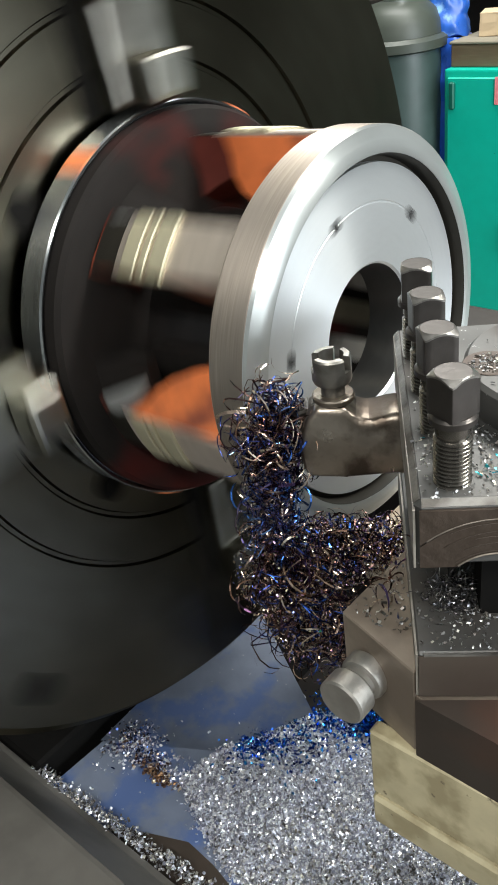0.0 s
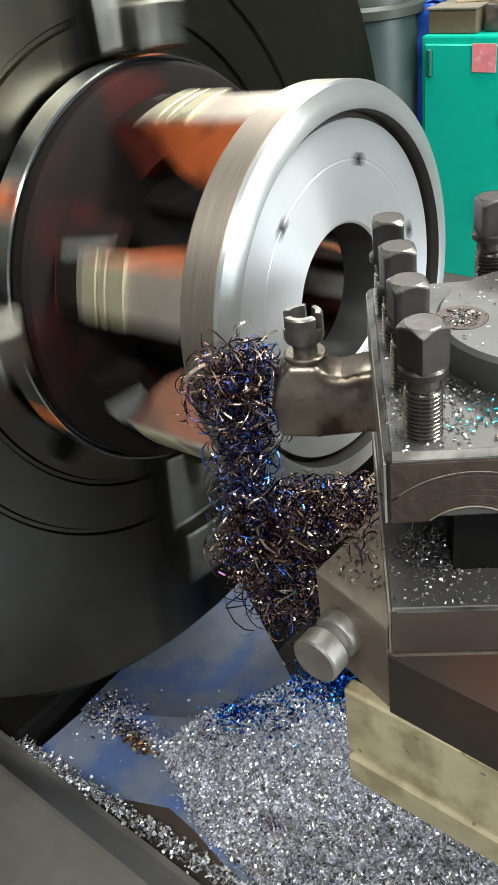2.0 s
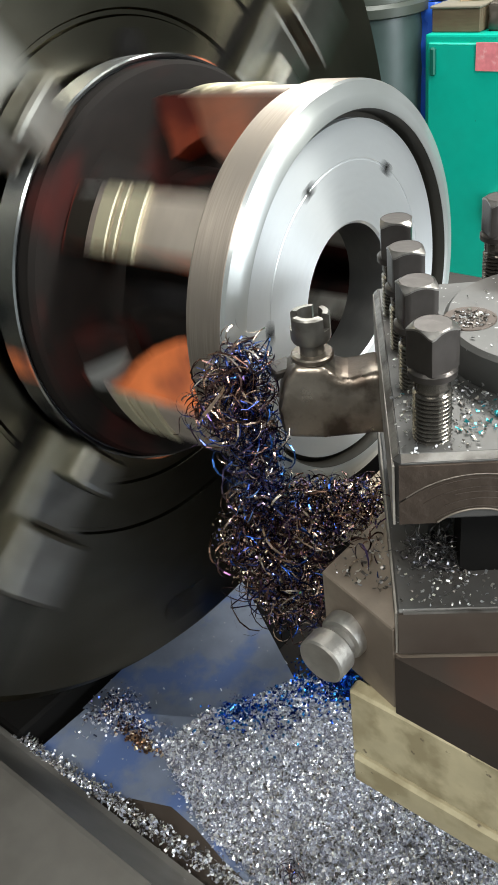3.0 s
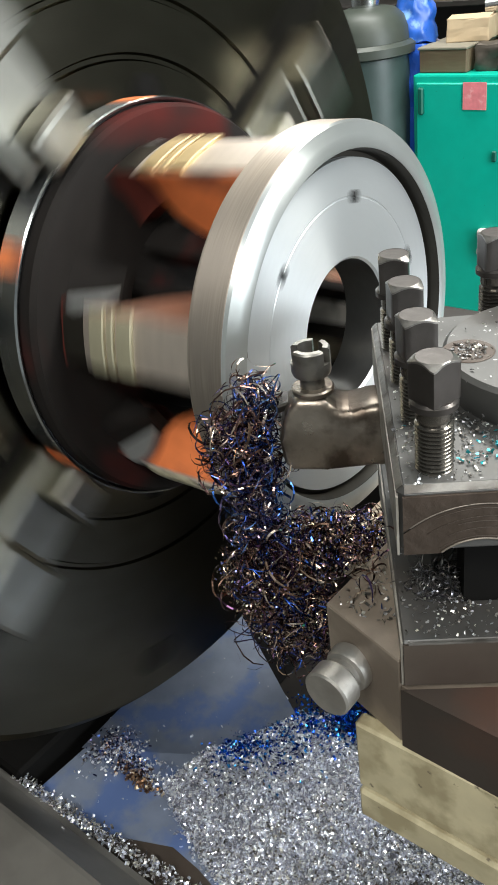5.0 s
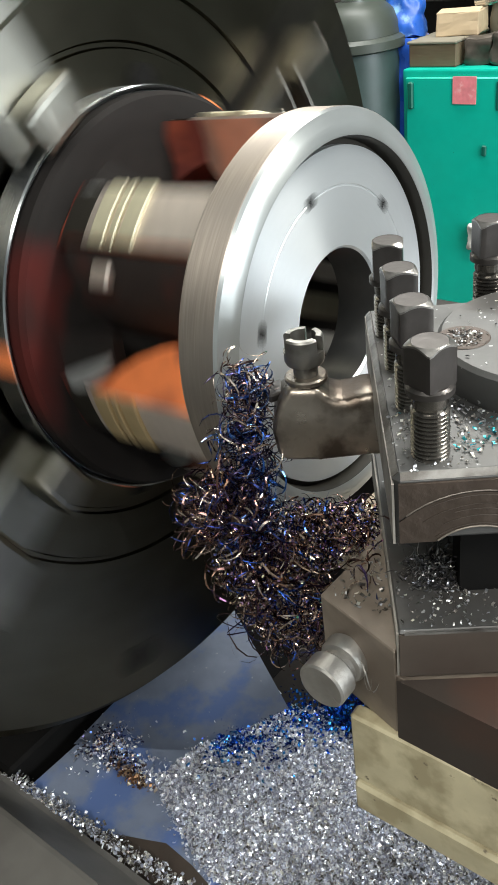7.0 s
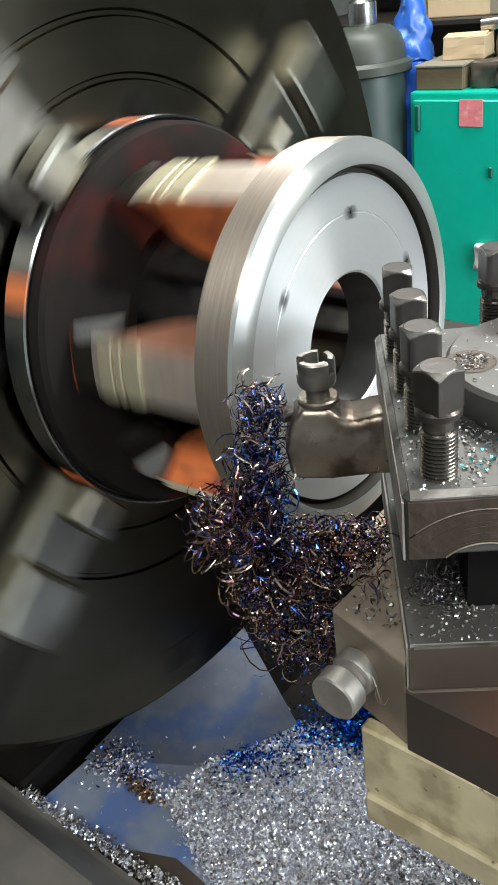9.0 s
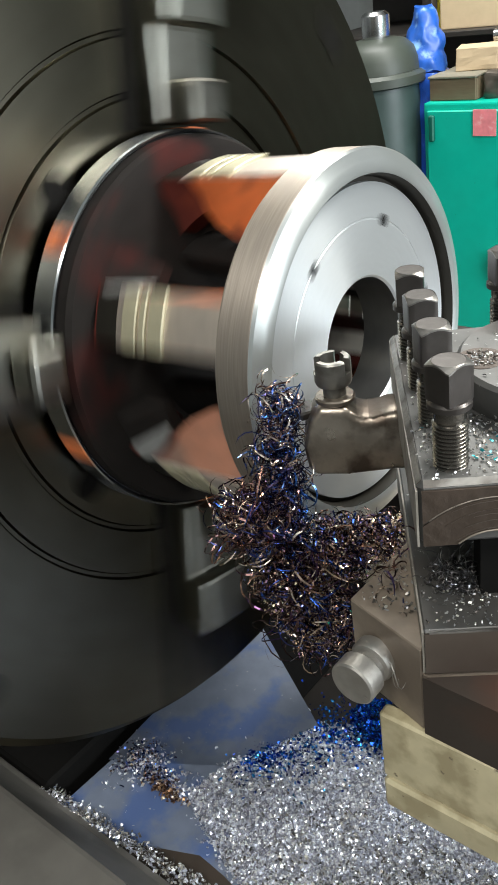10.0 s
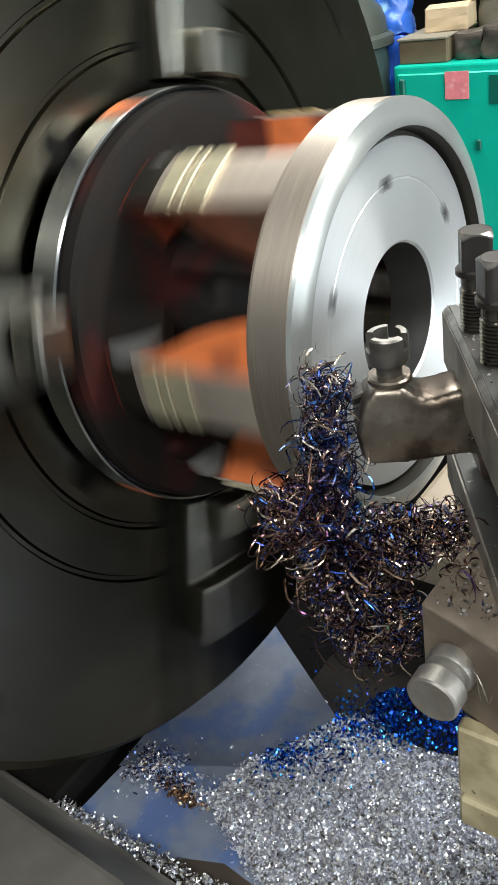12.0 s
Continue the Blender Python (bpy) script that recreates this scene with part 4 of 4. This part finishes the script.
stuff("chip_line", *flakes(line[700:], (0.0008, 0.0026)), DULL_CHIPS, "dull grey chips among the line along the bed wall")
patch = scatter(520, (-0.292, -0.092, 0.5635, 0.016, 0.022, 0.55), (-0.245, -0.095, 0.5635, 0.026, 0.008, 0.35), (-0.26, 0.02, 0.566, 0.03, 0.04, 0.05), (-0.2, 0.03, 0.566, 0.03, 0.03, 0.05))
stuff("scattered_chips", *flakes(patch, (0.0010, 0.0028)), SILVER_CHIPS, "loose silver chips scattered on the tray")


dark = scatter(420, (-0.300, -0.088, 0.5640, 0.012, 0.018, 0.6), (-0.262, -0.100, 0.5640, 0.016, 0.008, 0.4))
stuff("blue_chips", *flakes(dark, (0.0010, 0.0026)), BLUE_CURL, "dark blue chips scattered on the tray")
brown = scatter(150, (-0.238, -0.109, 0.5642, 0.013, 0.004, 1.0))
stuff("brown_chips", *flakes(brown, (0.0014, 0.0032)), BROWN_CHIPS, "small drift of brown and gold chips on the tray")


def on_post(pts, z):
    pts = np.clip(pts, 0.0025, SIDE - 0.0025)
    return np.array([tuple(PM @ Vector((x, y, z))) for x, y in pts])


pts = np.concatenate([rng.uniform((0.006, 0.004), (0.158, 0.05), (230, 2)), rng.normal(size=(150, 2)) * (0.011, 0.013) + (0.034, 0.045), rng.normal(size=(150, 2)) * 0.006 + (0.0165, 0.034), rng.normal(size=(70, 2)) * 0.0055 + (0.0165, 0.0150), rng.uniform((0.003, 0.02), (0.03, 0.16), (70, 2))])
stuff("post_chips", *flakes(on_post(pts, 1.1455), (0.0004, 0.0012), 0.2), DULL_CHIPS, "tiny bright chips on the tool post")
pts = rng.normal(size=(120, 2)) * (0.010, 0.006) + (0.047, 0.022)
stuff("teal_chips", *flakes(on_post(np.concatenate([pts, [(0.006, 0.045), (0.007, 0.047)]]), 1.1455), (0.0005, 0.0013), 0.2), TEAL_CHIPS, "teal and straw tinted chips on the tool post")
ring_a, ring_r = rng.uniform(0, 6.28, 150), 0.0092 * np.sqrt(rng.random(150))
ang, rad = rng.uniform(0, 6.28, 70), 0.048 * np.sqrt(rng.random(70))
pts = np.stack([SIDE / 2 + rad * np.cos(ang), SIDE / 2 + rad * np.sin(ang)], 1)
pts = np.concatenate([pts, np.stack([0.040 + ring_r * np.cos(ring_a), 0.0805 + ring_r * np.sin(ring_a)], 1)])
stuff("cap_chips", *flakes(on_post(pts, 1.1635), (0.0004, 0.0011), 0.4), DULL_CHIPS, "tiny bright chips on the clamping cap")
pts = np.concatenate([rng.normal(size=(240, 2)) * (0.009, 0.014) + (0.028, 0.026), rng.uniform((0.002, 0.002), (0.05, 0.05), (90, 2))])
stuff("slot_chips", *flakes(on_post(pts, 1.0605), (0.0004, 0.0012), 0.25), DULL_CHIPS, "dull chips heaped in the tool slot")
v, f = curls([(tuple(PM @ Vector((0.019, 0.034, 1.0645))), (0.011, 0.013, 0.003), 170)], (0.0009, 0.0026), (0.5, 1.4), (0.0002, 0.0005))
stuff("slot_curls", v, f, DARK_CURL, "curled chips heaped in the tool slot")
pts = np.stack([rng.uniform(0.10, 0.146, 260), rng.uniform(-0.182, -0.09, 260), np.full(260, 1.0474)], 1)
stuff("slide_chips", *flakes(pts, (0.0005, 0.0016), 0.3), DULL_CHIPS, "tiny bright chips on the slide")
v, f = curls([((0.112, -0.168, 1.051), (0.012, 0.01, 0.002), 9), ((0.102, -0.150, 1.052), (0.006, 0.016, 0.003), 22)], (0.003, 0.009), (0.2, 0.7), (0.0003, 0.0007))
stuff("slide_curls", v, f, CURL, "a few long curled chips on the slide")

# the nest of hot swarf between the tool and the tray
v, f = curls([((0.035, -0.156, 1.022), (0.023, 0.023, 0.024), 520), ((0.036, -0.146, 0.980), (0.020, 0.020, 0.024), 310), ((0.053, -0.128, 1.030), (0.026, 0.022, 0.018), 420), ((0.078, -0.116, 1.037), (0.022, 0.016, 0.012), 260), ((0.040, -0.146, 0.955), (0.014, 0.014, 0.014), 110), ((0.054, -0.134, 0.972), (0.018, 0.016, 0.026), 240)])
stuff("swarf_nest", v, f, CURL, "tangled nest of purple, blue and bronze curled swarf", "swarf")
v, f = curls([((0.050, -0.140, 1.015), (0.012, 0.012, 0.035), 50), ((0.034, -0.164, 1.000), (0.022, 0.014, 0.03), 40)], (0.006, 0.013), (0.5, 1.3), (0.0003, 0.0006))
stuff("long_curls", v, f, CURL, "long loose bronze curls hanging in the swarf nest", "swarf")


def sparks(lobes):
    """Tiny bright flakes, in place of glints, on the outside of a tangle."""
    out = []
    for centre, radii, count in lobes:
        d = rng.normal(size=(count, 3))
        d /= np.linalg.norm(d, axis=1)[:, None]
        out.append(np.array(centre) + d * np.array(radii) * rng.uniform(0.8, 1.08, (count, 1)))
    return np.concatenate(out)


# Added gold and rose flakes stand in for glints on the swarf.
v, f = flakes(sparks([((0.034, -0.158, 1.022), (0.027, 0.027, 0.026), 420), ((0.036, -0.146, 0.980), (0.022, 0.022, 0.026), 260), ((0.053, -0.128, 1.030), (0.026, 0.022, 0.018), 700), ((0.078, -0.116, 1.037), (0.022, 0.016, 0.012), 900)]), (0.0004, 0.0011))
stuff("swarf_glints", v, f, GOLD, "tiny gold and rose flakes for glints on the swarf", "swarf")


def about(v, c):
    return [np.array(p) - np.array(c) for p in v]


COLUMN = (0.027, -0.142, 1.085)
v, f = curls([((0.021, -0.133, 1.122), (0.011, 0.011, 0.013), 170), ((0.025, -0.140, 1.103), (0.013, 0.014, 0.016), 250), ((0.028, -0.147, 1.078), (0.014, 0.015, 0.018), 300), ((0.030, -0.152, 1.052), (0.018, 0.018, 0.018), 320)])
column = stuff("swarf_column", about(v, COLUMN), f, BLUE_CURL, "column of blue and bronze swarf growing under the tool tip", "swarf")
v, f = curls([((0, 0, 0), (0.021, 0.019, 0.021), 360)], (0.003, 0.008))
w, g = curls([((0, 0, -0.002), (0.020, 0.020, 0.018), 16)], (0.008, 0.013), (0.5, 1.3), (0.0004, 0.0009))
bush = stuff("swarf_bush", v + w, f + [tuple(k + len(v) for k in q) for q in g], CURL, "loose bush of curled purple and bronze swarf", "swarf")

v, f = curls([((0, 0, 0), (0.006, 0.006, 0.006), 34)], (0.002, 0.006))
tuft = stuff("swarf_tuft", v, f, CURL, "small tuft of blue and purple swarf torn off the bush", "swarf")
v, f = curls([((0, 0, 0), (0.005, 0.004, 0.003), 3)], (0.007, 0.011), (0.4, 0.7), (0.0002, 0.0004))
fallen = stuff("fallen_curl", v, f, PIN, "pale thin curl that drops on the pin", "swarf")

# ---- motion ----
SPIN = [(0, 42.5), (0.5, 81.5), (1.0, 120.5), (1.5, 160.5), (2.0, 200), (2.5, 239), (3.0, 278), (5.0, 435), (5.5, 475.5), (6.0, 514), (6.5, 553.5), (8.5, 690), (9.0, 730), (9.5, 768), (10.5, 844), (11.5, 921), (12.0, 960)]


TUFT = [(0.0, 0.022, -0.150, 1.095, 0), (1.2, 0.020, -0.155, 1.090, 20), (1.3, 0.020, -0.175, 1.093, 40), (1.4, 0.020, -0.186, 1.093, 60), (1.5, 0.020, -0.180, 1.083, 80), (1.6, 0.020, -0.191, 1.085, 100),
        (1.7, 0.020, -0.186, 1.060, 120), (1.9, 0.010, -0.165, 0.85, 140), (2.1, 0.0, -0.145, 0.605, 150), (2.3, 0.0, -0.142, 0.598, 150), (12.0, 0.0, -0.142, 0.598, 151)]
FALLEN = [(0.0, 0.060, -0.135, 1.030, 0), (5.9, 0.060, -0.135, 1.030, 5), (6.1, 0.100, -0.172, 1.058, 30), (6.3, 0.128, -0.199, 1.036, 60), (6.6, 0.129, -0.200, 1.0352, 62), (12.0, 0.129, -0.200, 1.0352, 63)]
BUSH = [(0.0, 0.024, -0.139, 1.105, 0), (0.5, 0.022, -0.138, 1.108, 12), (1.0, 0.020, -0.140, 1.113, 25), (1.5, 0.020, -0.141, 1.111, 35), (2.0, 0.020, -0.145, 1.113, 45), (2.5, 0.020, -0.149, 1.113, 60),
        (3.0, 0.020, -0.151, 1.108, 70), (4.0, 0.020, -0.150, 1.104, 95), (5.0, 0.020, -0.149, 1.101, 110), (5.5, 0.020, -0.153, 1.097, 125), (6.0, 0.020, -0.160, 1.080, 150), (6.5, 0.020, -0.167, 1.066, 175), (7.2, 0.020, -0.170, 1.064, 180),
        (8.5, 0.020, -0.170, 1.066, 181), (9.5, 0.020, -0.172, 1.067, 182), (12.0, 0.020, -0.172, 1.068, 182)]


def motions():
    times, phases = zip(*SPIN)
    steps = [k * 0.02 for k in range(-3, 604)]
    angles = [np.interp(t, times, phases) - 1200 * t for t in steps]
    for ob in (carrier, chuck):
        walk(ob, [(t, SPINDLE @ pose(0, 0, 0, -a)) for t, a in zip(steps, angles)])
    sway = [(t, 3 * math.sin(5.1 * t) + 2 * math.sin(11 * t), 3 * math.sin(3.7 * t + 1)) for t in np.arange(0, 6.6, 0.3)] + [(7.0, 0, 0), (12.0, 0.3, 0)]
    walk(column, [(t, pose(*COLUMN, a, b, 2 * a)) for t, a, b in sway])
    walk(tuft, [(t, pose(x, y, z, 0, 0, r)) for t, x, y, z, r in TUFT])
    walk(fallen, [(t, pose(x, y, z, 20, 10, r)) for t, x, y, z, r in FALLEN])
    walk(bush, [(t, pose(x, y, z, 9 * math.sin(2.3 * t), 7 * math.sin(3.1 * t), r)) for t, x, y, z, r in BUSH])


motions()
